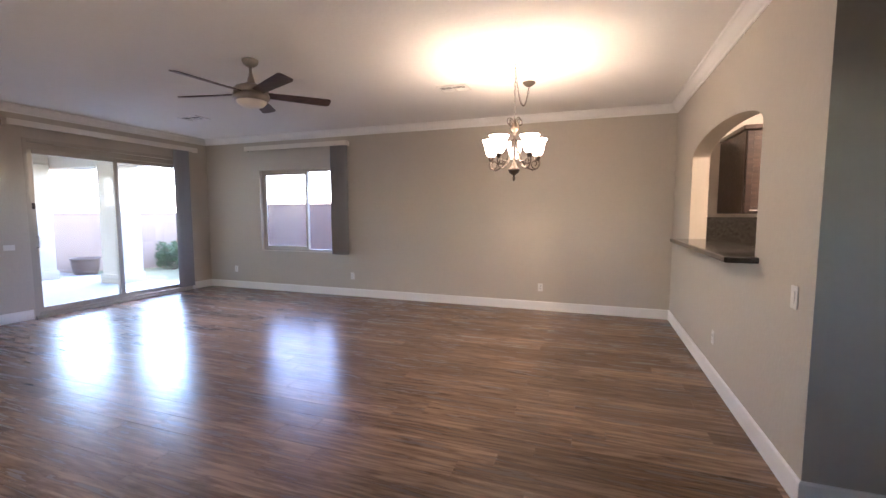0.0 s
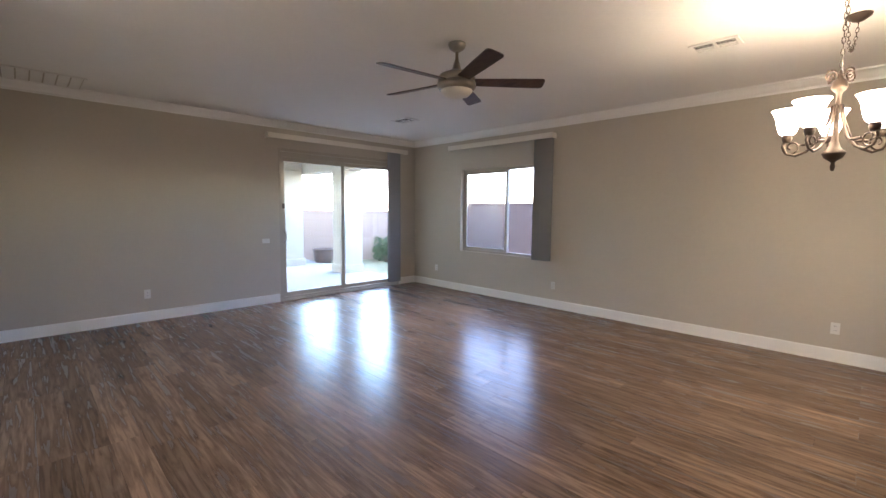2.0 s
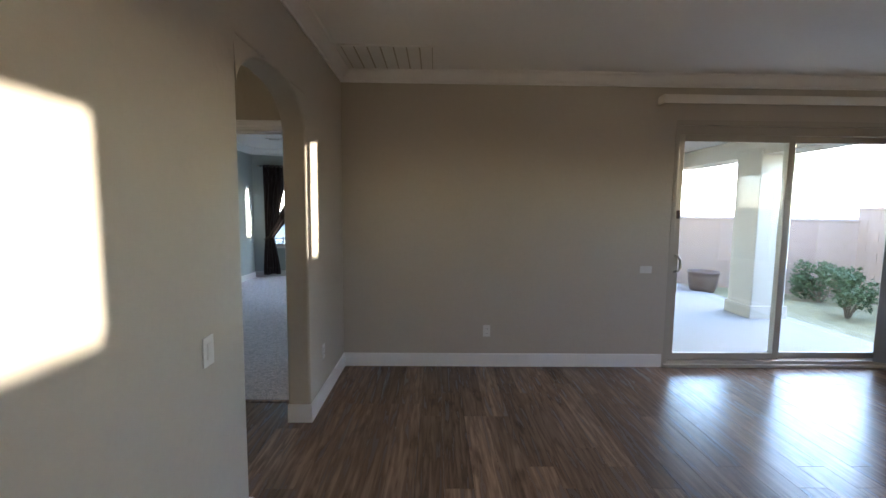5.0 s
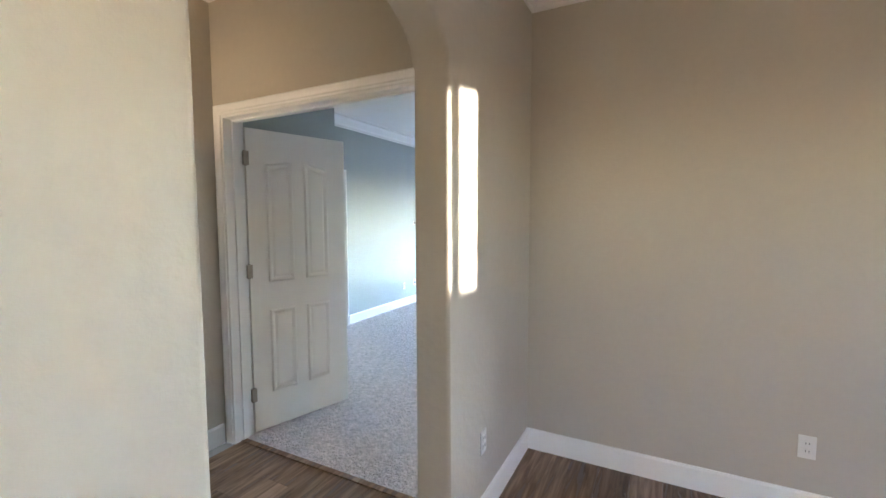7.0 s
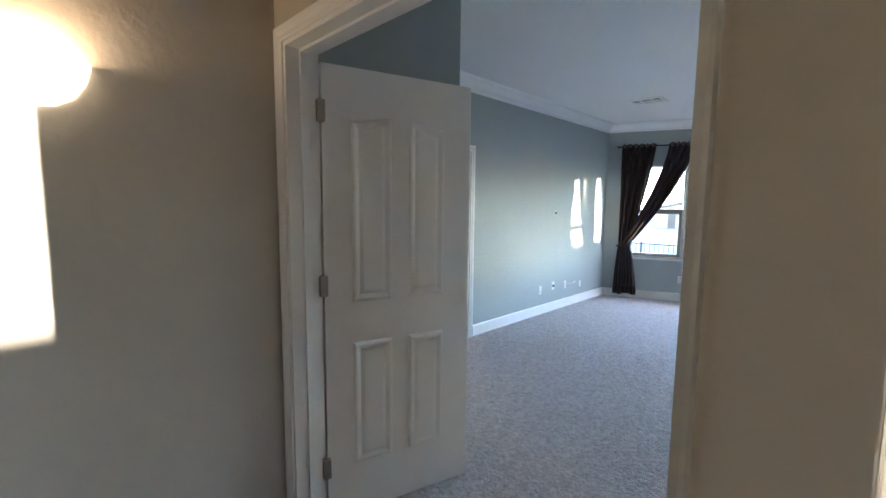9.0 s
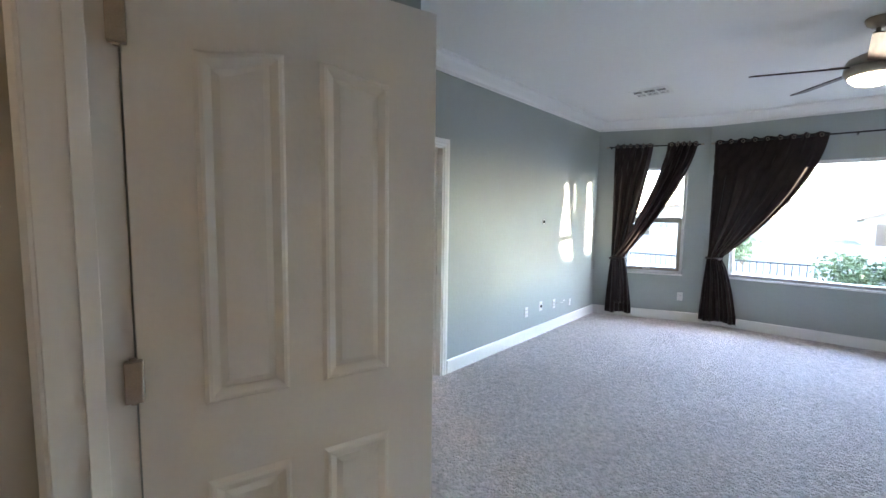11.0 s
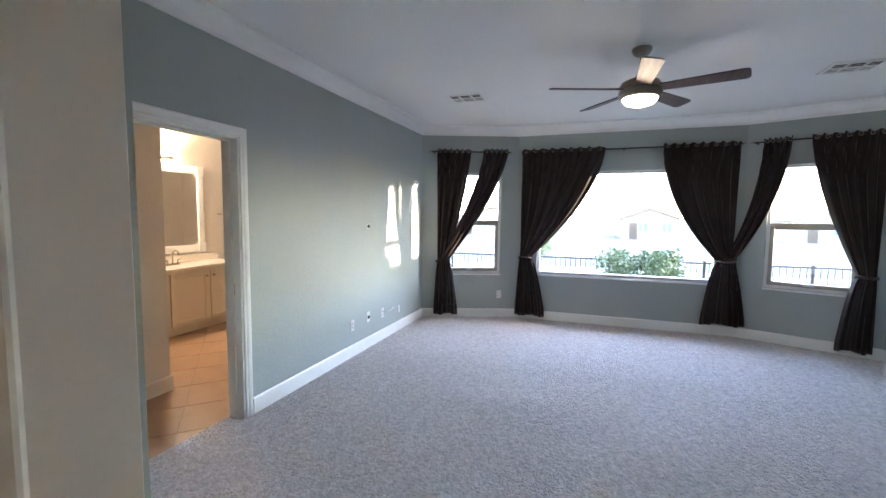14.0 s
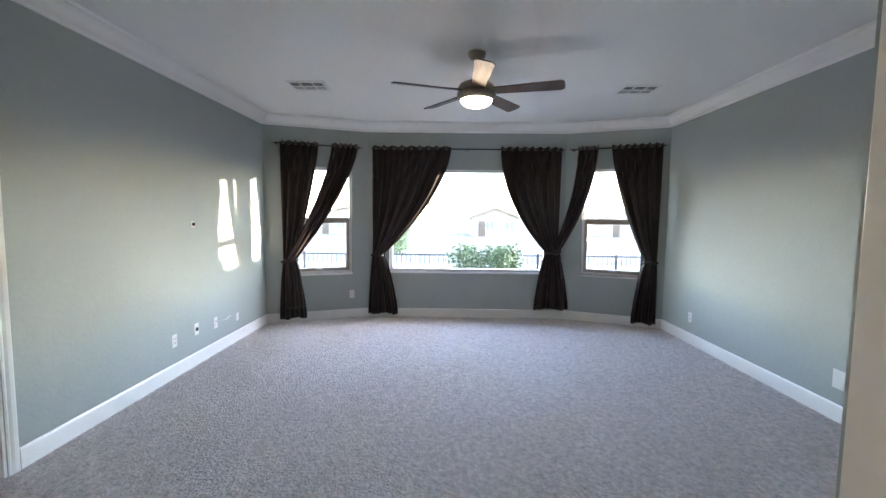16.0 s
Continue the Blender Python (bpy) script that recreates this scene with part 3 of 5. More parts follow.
def jamb(parent, w, h, depth):
    bm = bmesh.new()
    add_box(bm, (0, -depth,  FL), (0.018, 0.004, h), 0.002)
    add_box(bm, (w - 0.018, -depth,  FL), (w, 0.004, h), 0.002)
    add_box(bm, (0.018, -depth, h - 0.018), (w - 0.018, 0.004, h), 0.002)
    add_box(bm, (0.018, -depth * 0.62,  FL), (0.03, -depth * 0.38, h - 0.018), 0.002)
    add_box(bm, (w - 0.03, -depth * 0.62,  FL), (w - 0.018, -depth * 0.38, h - 0.018), 0.002)
    add_box(bm, (0.03, -depth * 0.62, h - 0.03), (w - 0.03, -depth * 0.38, h - 0.018), 0.002)
    part("jamb", bm, M_TRIM, parent)


# y out of the hall side (east), x running north from the south jamb
c = casing("door_2", pose(-6.2, 0.08, 0, 0, 0, -90), 1.48, 2.06, "white moulded casing of the bedroom double door", 0.06)
jamb(c, 1.48, 2.06, 0.14)
c = casing("door_3", pose(-8.895, BS, 0), 0.795, 2.0, "white moulded casing of the open bathroom doorway")
jamb(c, 0.795, 2.0, 0.14)
part("strike_plate", box((0.018, -0.08, 0.88), (0.021, -0.05, 0.96), 0.001), M_STEEL, c)

# ---- floors that are one sheet ----
bm = box((-13.2, BS - 0.14, -0.065), (W - 0.10, BN + 0.02, FL + 0.004))
add_box(bm, (W - 0.10, -1.41, -0.065), (-6.26, 0.15, FL + 0.004))
tagged(part("floor_carpet", bm, M_CARPET), "grey-beige textured cut pile carpet", "carpet", kind="structure")

# ---- fittings: living room ----


def ceiling_fan(m, first, radius, rod, lit, label):
    """Canopy, down rod, motor, five pitched blades and a glass bowl; origin on the ceiling, z down to the bowl."""
    f = thing("ceiling_fan", m, label, "ceiling fan")
    part("canopy", lathe([(0, 0), (0.072, 0), (0.072, -0.012), (0.06, -0.04), (0.045, -0.05), (0.028, -0.062), (0, -0.062)], 28), M_NICKEL, f, smooth=True)
    part("coupling", lathe([(0, -rod + 0.045), (0.017, -rod + 0.045), (0.02, -rod + 0.005), (0.034, -rod - 0.02), (0, -rod - 0.02)], 18), M_NICKEL, f, smooth=True)
    part("down_rod", lathe([(0.0, -0.05), (0.013, -0.05), (0.013, -rod), (0.0, -rod)], 14), M_NICKEL, f, smooth=True)
    part("motor_housing", lathe([(0, -rod + 0.03), (0.024, -rod + 0.02), (0.035, -rod - 0.03), (0.09, -rod - 0.055), (0.135, -rod - 0.075), (0.15, -rod - 0.10),
                                 (0.15, -rod - 0.125), (0.146, -rod - 0.127), (0.146, -rod - 0.132), (0.154, -rod - 0.134), (0.158, -rod - 0.17), (0.135, -rod - 0.195), (0, -rod - 0.195)], 36), M_NICKEL, f, smooth=True)
    part("glass_bowl", lathe([(0.13, -rod - 0.19), (0.125, -rod - 0.21), (0.10, -rod - 0.235), (0.055, -rod - 0.25), (0, -rod - 0.255)], 32), M_LITW if lit else M_GLOBE, f,
         "glowing frosted glass bowl" if lit else "frosted glass bowl, unlit", smooth=True)
    zb = -rod - 0.128
    for k in range(5):
        turn = pose(0, 0, zb, 0, 0, first + 72 * k) @ pose(0, 0, 0, -13)
        bm = bmesh.new()
        outline = [(0.145, -0.05), (0.45, -0.062), (radius - 0.03, -0.068), (radius - 0.008, -0.058), (radius, -0.035), (radius, 0.035), (radius - 0.008, 0.058), (radius - 0.03, 0.068), (0.45, 0.062), (0.145, 0.05)]
        top = [bm.verts.new(turn @ Vector((x, y, 0.004))) for x, y in outline]
        bot = [bm.verts.new(turn @ Vector((x, y, -0.004))) for x, y in outline]
        bm.faces.new(top)
        bm.faces.new(bot[::-1])
        for i in range(len(top)):
            j = (i + 1) % len(top)
            bm.faces.new((top[i], bot[i], bot[j], top[j]))
        bl = part("blade", bm, M_BLADE, f, "dark walnut blade")
        part("blade_iron", box((0.12, -0.03, 0.0045), (0.24, 0.03, 0.009), 0.002, turn), M_NICKEL, bl)
    return f


ceiling_fan(pose(-3.0, 3.17, H), 47.0, 0.71, 0.17, False, "brushed nickel ceiling fan with five walnut blades, unlit bowl")
ceiling_fan(pose(-10.17, -0.095, H), 73.0, 0.69, 0.175, True, "brushed nickel ceiling fan with walnut blades and lit bowl")
lamp("fan_bulb", 'POINT', pose(-10.17, -0.095, H - 0.47), 0.1, (1.0, 0.82, 0.6), 0.13)


def spiral(c, r0, r1, a0, a1, n=18):
    return [(c[0] + (r0 + (r1 - r0) * i / n) * math.cos(a0 + (a1 - a0) * i / n), 0, c[1] + (r0 + (r1 - r0) * i / n) * math.sin(a0 + (a1 - a0) * i / n)) for i in range(n + 1)]


CX, CY = -0.748, 4.035
ch = thing("chandelier", pose(CX, CY, H) @ Matrix.Diagonal((1.06, 1.06, 1.125, 1)), "bronze five-arm scroll chandelier with lit bell glass shades", "chandelier")
part("ceiling_hook", tube([(0, 0, 0), (0, 0, -0.02), (0.012, 0, -0.035), (0, 0, -0.05), (-0.012, 0, -0.04)], 0.004), M_BRONZE, ch)
part("canopy", lathe([(0, 0), (0.065, 0), (0.062, -0.012), (0.03, -0.035), (0.012, -0.042), (0, -0.045)], 24, pose(0.03, 0.606, 0)), M_BRONZE, ch, smooth=True)


def chain(points, name):
    pts = [Vector(p) for p in points]
    bm = bmesh.new()
    for i, (a, b) in enumerate(zip(pts, pts[1:])):
        d = b - a
        mid, ln = (a + b) / 2, d.length * 0.64
        q = d.to_track_quat('Z', 'Y').to_matrix().to_4x4()
        mm = Matrix.Translation(mid) @ q @ pose(0, 0, 0, 0, 0, 90 * (i % 2))
        add_tube(bm, [mm @ Vector((0.008 * math.cos(k * math.pi / 4), 0, ln * math.sin(k * math.pi / 4))) for k in range(8)], 0.0022, 5, True)
    part(name, bm, M_BRONZE, ch)


chain([(0, 0, -0.04 - 0.03 * i) for i in range(14)], "chain")
chain([(0.03 * u, 0.606 * u, -0.045 - 0.42 * (1 - (2 * u - 1) ** 2) * 0.55 - 0.0 * u) for u in [i / 24 for i in range(25)]], "swag_chain")
part("cord", tube([(0.006, 0.004, -0.04), (-0.004, 0.003, -0.2), (0.005, -0.003, -0.45)], 0.0025, 6), M_CABLE, ch)
bm = bmesh.new()
for k in range(4):
    t = pose(0, 0, 0, 0, 0, 45 + 90 * k)
    add_tube(bm, [t @ Vector(p) for p in spiral((0.052, -0.478), 0.036, 0.010, math.pi, -math.pi * 1.6, 24)], 0.0042, 6)
part("crown_scroll", bm, M_BRONZE, ch, smooth=True)
part("column", lathe([(0, -0.44), (0.008, -0.45), (0.012, -0.48), (0.03, -0.50), (0.032, -0.51), (0.036, -0.535), (0.026, -0.548), (0.013, -0.56), (0.011, -0.60), (0.012, -0.70), (0.016, -0.80), (0.03, -0.842), (0.052, -0.862), (0.052, -0.87), (0.04, -0.892), (0.02, -0.905), (0.008, -0.915), (0.012, -0.935), (0.008, -0.955), (0, -0.96)], 20), M_BRONZE, ch, smooth=True)
for k in range(5):
    ang = 28 + 72 * k
    t = pose(0, 0, 0, 0, 0, ang)
    curve = [(0.02, 0, -0.62), (0.035, 0, -0.70), (0.07, 0, -0.79), (0.12, 0, -0.845), (0.17, 0, -0.865), (0.215, 0, -0.85), (0.235, 0, -0.81), (0.222, 0, -0.772)]
    arm = part("arm", tube([t @ Vector(p) for p in curve], 0.0075, 8), M_BRONZE, ch, smooth=True)
    part("scroll", tube([t @ Vector(p) for p in spiral((0.19, -0.815), 0.045, 0.012, 0, -math.pi * 2.4, 26)], 0.005, 6), M_BRONZE, arm, smooth=True)
    part("leaf", box((0.09, -0.008, -0.815), (0.15, 0.008, -0.80), 0.006, t), M_BRONZE, arm)
    part("cup", lathe([(0, -0.79), (0.018, -0.788), (0.026, -0.765), (0.022, -0.75), (0.03, -0.745), (0.0, -0.742)], 16, t @ pose(0.215, 0, 0)), M_BRONZE, arm, smooth=True)
    part("shade", lathe([(0.026, -0.748), (0.040, -0.735), (0.052, -0.70), (0.060, -0.655), (0.075, -0.622), (0.084, -0.612), (0.081, -0.612), (0.057, -0.655), (0.046, -0.70), (0.024, -0.742)], 24, t @ pose(0.215, 0, 0)), M_LIT, ch,
         "glowing bell-shaped opal shade", smooth=True)
    lamp("chandelier_bulb", 'POINT', Matrix.Translation((CX, CY, H - 0.70)) @ t @ pose(0.236, 0, 0.03), 0.025, WARM, 0.03)


def valance(m, length, label):
    v = thing("valance", m, label, "valance")
    bm = box((0, 0.012, 0.07), (length, 0.125, 0.078), 0.002)
    part("top_board", bm, M_VALANCE, v)
    part("front_board", box((0, 0.118, 0), (length, 0.126, 0.075), 0.003), M_VALANCE, v)
    part("end_return", box((0, 0.004, 0), (0.008, 0.118, 0.07), 0.002), M_VALANCE, v)
    part("end_return", box((length - 0.008, 0.004, 0), (length, 0.118, 0.07), 0.002), M_VALANCE, v)
    part("head_rail", box((0.03, 0.045, 0.035), (length - 0.03, 0.085, 0.066), 0.003), M_WVINYL, v)
    for u in (0.12, 0.5, 0.88):
        part("clip", box((length * u - 0.012, 0.06, 0.012), (length * u + 0.012, 0.12, 0.02), 0.002), M_CABLE, v)
    return v


def blinds(m, n, pitch, drop, turn, label):
    """A stack of turned vertical slats hanging from z = 0."""
    b = thing("vertical_blinds", m, label, "blinds")
    slat = None
    for i in range(n):
        bm = bmesh.new()
        tilt = math.radians(turn + random.uniform(-5, 5))
        loops = []
        for z in (0, -drop):
            ring = []
            for k in range(5):
                u = (k / 4 - 0.5) * 0.088
                ring.append((u, 0.006 * (1 - (2 * k / 4 - 1) ** 2)))
            loops.append([bm.verts.new((i * pitch + u * math.cos(tilt) - w * math.sin(tilt), 0.02 + u * math.sin(tilt) + w * math.cos(tilt), z)) for u, w in ring])
        for k in range(4):
            bm.faces.new((loops[0][k], loops[0][k + 1], loops[1][k + 1], loops[1][k]))
        s = part("slat", bm, M_BLIND, b)
        so = s.modifiers.new("thickness", 'SOLIDIFY')
        so.thickness = 0.0012
    return b


# x along the wall, y into the room
valance(pose(W, 5.95, 2.47, 0, 0, -90), 2.69, "cream valance board above the patio slider")
blinds(pose(W + 0.065, 5.74, 2.50, 0, 0, -90), 10, 0.022, 2.46, -40, "grey vertical blinds drawn to the side of the slider")
valance(pose(-3.885, N, 2.475, 0, 0, 180), 2.11, "cream valance board above the living room window")
blinds(pose(-3.92, N - 0.065, 2.50, 0, 0, 180), 11, 0.024, 1.83, 52, "grey vertical blinds drawn to the side of the window")


def vent(m, w, h, slats, label, banks=1, dark=True, tilt=24):
    """Ceiling register; origin on the ceiling, z up."""
    v = thing("ceiling_vent", m, label, "vent")
    part("backing", box((-w / 2 + 0.02, -h / 2 + 0.02, -0.004), (w / 2 - 0.02, h / 2 - 0.02, -0.002)), M_DARK if dark else M_CEIL, v)
    bm = bmesh.new()
    f = 0.028
    add_box(bm, (-w / 2, -h / 2, -0.012), (-w / 2 + f, h / 2, -0.001), 0.002)
    add_box(bm, (w / 2 - f, -h / 2, -0.012), (w / 2, h / 2, -0.001), 0.002)
    add_box(bm, (-w / 2 + f, -h / 2, -0.012), (w / 2 - f, -h / 2 + f, -0.001), 0.002)
    add_box(bm, (-w / 2 + f, h / 2 - f, -0.012), (w / 2 - f, h / 2, -0.001), 0.002)
    for k in range(1, banks):
        x = -w / 2 + w * k / banks
        add_box(bm, (x - 0.008, -h / 2 + f, -0.012), (x + 0.008, h / 2 - f, -0.001), 0.001)
    if banks == 3:
        add_box(bm, (-w / 2 + f, -0.008, -0.0125), (w / 2 - f, 0.008, -0.001), 0.001)
    part("frame", bm, M_CEIL, v)
    for i in range(slats):
        y = -h / 2 + f + (h - 2 * f) * (i + 0.5) / slats
        part("slat", box((-w / 2 + f, -0.0045, -0.001), (w / 2 - f, 0.0045, 0.001), 0.0, pose(0, y, -0.008, tilt if i * 2 < slats else -tilt)), M_CEIL, v)
    return v


vent(pose(-1.53, 4.60, H), 0.34, 0.22, 6, "white ceiling register with dark slots in the living room", 2)
vent(pose(-5.555, 4.745, H), 0.36, 0.26, 6, "white ceiling register with dark slots in the living room", 2)


def return_grille(m, w, h, bays, label):
    """Painted stamped grille: a rim and broad bays of louvres with dark gaps between the bays."""
    g = thing("return_grille", m, label, "vent")
    part("backing", box((-w / 2 + 0.015, -h / 2 + 0.015, -0.004), (w / 2 - 0.015, h / 2 - 0.015, -0.002)), M_VINYL, g)
    part("frame", frame_ring(-w / 2, w / 2, -h / 2, h / 2, 0.022, 0.001, 0.012, 0.002), M_CEIL, g).matrix_local = pose(0, 0, -0.013, 90)
    pitch = (w - 0.044) / bays
    for i in range(bays):
        x0 = -w / 2 + 0.022 + pitch * i + 0.006
        bay = part("louvre_bay", box((x0, -h / 2 + 0.026, -0.007), (x0 + pitch - 0.012, h / 2 - 0.026, -0.0045), 0.001), M_CEIL, g)
        for k in range(12):
            y = -h / 2 + 0.05 + (h - 0.1) * k / 11
            part("louvre", box((x0 + 0.004, y - 0.012, -0.0095), (x0 + pitch - 0.016, y + 0.006, -0.0072), 0, None), M_CEIL, bay)
    return g


return_grille(pose(-6.70, 0.80, H, 0, 0, 90), 0.76, 0.60, 7, "large painted return-air grille in the ceiling")
vent(pose(-11.06, -1.74, H, 0, 0, 90), 0.38, 0.30, 6, "white ceiling register with dark slots in the bedroom", 3)
vent(pose(-11.11, 1.60, H, 0, 0, 90), 0.38, 0.30, 6, "white ceiling register with dark slots in the bedroom", 3)


def plate(name, m, w, h, label, kind):
    """Wall plate; x along the wall, y out of it, centred."""
    p = thing(name, m, label, "wall plate")
    part("plate", box((-w / 2, 0, -h / 2), (w / 2, 0.006, h / 2), 0.0025), M_PLATE, p)
    if kind == "outlet":
        for z in (-0.02, 0.02):
            part("socket", box((-0.016, 0.006, z - 0.014), (0.016, 0.0085, z + 0.014), 0.003), M_PLATE, p)
            bm = box((-0.008, 0.0086, z - 0.004), (-0.005, 0.0092, z + 0.006))
            add_box(bm, (0.005, 0.0086, z - 0.004), (0.008, 0.0092, z + 0.006))
            part("slot", bm, M_DARK, p)
    elif kind == "switch":
        n = max(1, round(w / 0.055) - 1) if w > 0.09 else 1
        for k in range(n):
            x = (k - (n - 1) / 2) * 0.046
            part("rocker", box((x - 0.016, 0.006, -0.033), (x + 0.016, 0.0105, 0.033), 0.002), M_PLATE, p)
    elif kind == "jack":
        part("jack", lathe([(0, 0.006), (0.018, 0.006), (0.018, 0.014), (0.011, 0.015), (0.010, 0.008), (0, 0.008)], 16, pose(0, 0, 0, -90)), M_DARK, p)
    return p


P_W = lambda y, z: pose(W, y, z, 0, 0, -90)
P_N = lambda x, z: pose(x, N, z, 0, 0, 180)
P_S = lambda x, z: pose(x, S, z)
P_E = lambda y, z: pose(E, y, z, 0, 0, 90)
P_BS = lambda x, z: pose(x, BS, z)
plate("outlet", P_W(1.70, 0.31), 0.07, 0.115, "white duplex outlet on the greige wall", "outlet")
plate("light_switch", P_W(3.235, 0.925), 0.115, 0.07, "white double switch beside the patio slider", "switch")
plate("outlet", P_N(-3.867, 0.30), 0.07, 0.115, "white duplex outlet under the window", "outlet")
plate("outlet", P_N(-0.736, 0.29), 0.07, 0.115, "white duplex outlet on the greige wall", "outlet")
plate("outlet", P_N(-6.40, 0.315), 0.07, 0.115, "white duplex outlet near the corner", "outlet")
plate("outlet", P_S(-6.29, 0.355), 0.07, 0.115, "white duplex outlet beside the arch", "outlet")
plate("light_switch", P_S(-4.624, 0.925), 0.075, 0.118, "white rocker switch beside the arched opening", "switch")
plate("outlet", P_S(-3.95, 0.33), 0.07, 0.115, "white duplex outlet on the wall", "outlet")
plate("light_switch", P_E(2.62, 0.94), 0.075, 0.118, "white rocker switch near the wall corner", "switch")
plate("outlet", P_E(4.07, 0.323), 0.07, 0.115, "white duplex outlet under the pass-through", "outlet")

# pass-through bar top, kitchen cabinet
bar = thing("bar_top", pose(0, 0, 0), "dark polished granite ledge in the arched pass-through", "counter")
bm = box((0.76, 3.14, 1.05), (1.24, 5.22, 1.09), 0.012)
part("slab", bm, M_GRANITE, bar)
cab = thing("upper_cabinet", pose(1.43, 5.25, 1.36), "espresso wood upper kitchen cabinet with crown", "cabinet")
part("body", box((0, 0.02, 0), (1.1, N - 5.25 - 0.002, 0.86), 0.003), M_CAB, cab)
part("crown", box((-0.03, -0.02, 0.86), (1.12, 0.9, 0.91), 0.01), M_CAB, cab)
for k in range(2):
    dr = part("door", frame_ring(0.01 + 0.54 * k, 0.535 + 0.54 * k, 0.01, 0.85, 0.06, -0.002, 0.02, 0.004), M_CAB, cab)
    part("panel", box((0.06 + 0.54 * k, 0.006, 0.06), (0.49 + 0.54 * k, 0.018, 0.80)), M_CAB, dr)
    part("handle", tube([(0.06 + 0.54 * k, -0.002, 0.035), (0.08 + 0.54 * k, -0.03, 0.035), (0.17 + 0.54 * k, -0.03, 0.035), (0.19 + 0.54 * k, -0.002, 0.035)], 0.006), M_CHROME, dr)
cab = thing("base_cabinet", pose(1.30, 5.25, FL), "espresso kitchen base cabinet with granite counter", "cabinet")
part("body", box((0, 0.02, 0.0), (2.2, N - 5.25 - 0.002, 0.87), 0.003), M_CAB, cab)
part("worktop", box((-0.02, -0.02, 0.87), (2.22, N - 5.25 - 0.002, 0.91), 0.006), M_GRANITE, cab)
part("backsplash", box((0, N - 5.25 - 0.02, 0.912), (2.2, N - 5.25 - 0.004, 1.36), 0.002), M_GRANITE, cab)
# out-of-view fitting and bulb, added to warm the wall behind the pass-through
kl = thing("unseen_kitchen_light", pose(2.4, 4.2, H), "added unseen flush lamp that warms the kitchen", "ceiling light")
part("diffuser", lathe([(0.16, -0.001), (0.16, -0.03), (0.12, -0.07), (0, -0.085)], 24), M_LIT, kl, smooth=True)
lamp("unseen_kitchen_bulb", 'POINT', pose(2.4, 4.2, H - 0.2), 4, WARM, 0.1)

# hall sconce
sc = thing("wall_sconce", pose(-5.46, -1.475, 1.79), "white half-bowl wall sconce, lit, on greige wall", "wall lamp")
bm = bmesh.new()
prof = [(0.012, -0.085), (0.06, -0.078), (0.105, -0.05), (0.135, -0.005), (0.148, 0.04), (0.15, 0.055), (0.143, 0.055), (0.128, 0.0), (0.098, -0.042), (0.055, -0.068), (0.012, -0.074)]
rings = [[bm.verts.new((r * math.cos(math.pi * k / 20), max(0.002, r * 0.72 * math.sin(math.pi * k / 20)), z)) for k in range(21)] for r, z in prof]
for a, b in zip(rings, rings[1:]):
    for k in range(20):
        bm.faces.new((a[k], a[k + 1], b[k + 1], b[k]))
part("bowl", bm, mat("sconce_glass", (0.86, 0.80, 0.70), 0.4, vary=0.02, emit=0.09, emit_color=(1.0, 0.80, 0.55)), sc, smooth=True)
part("bracket", box((-0.05, 0.0, -0.04), (0.05, 0.02, 0.03), 0.004), M_WVINYL, sc)
lamp("sconce_bulb", 'POINT', pose(-5.46, -1.42, 1.83), 0.15, WARM, 0.035)

# ---- bedroom ----


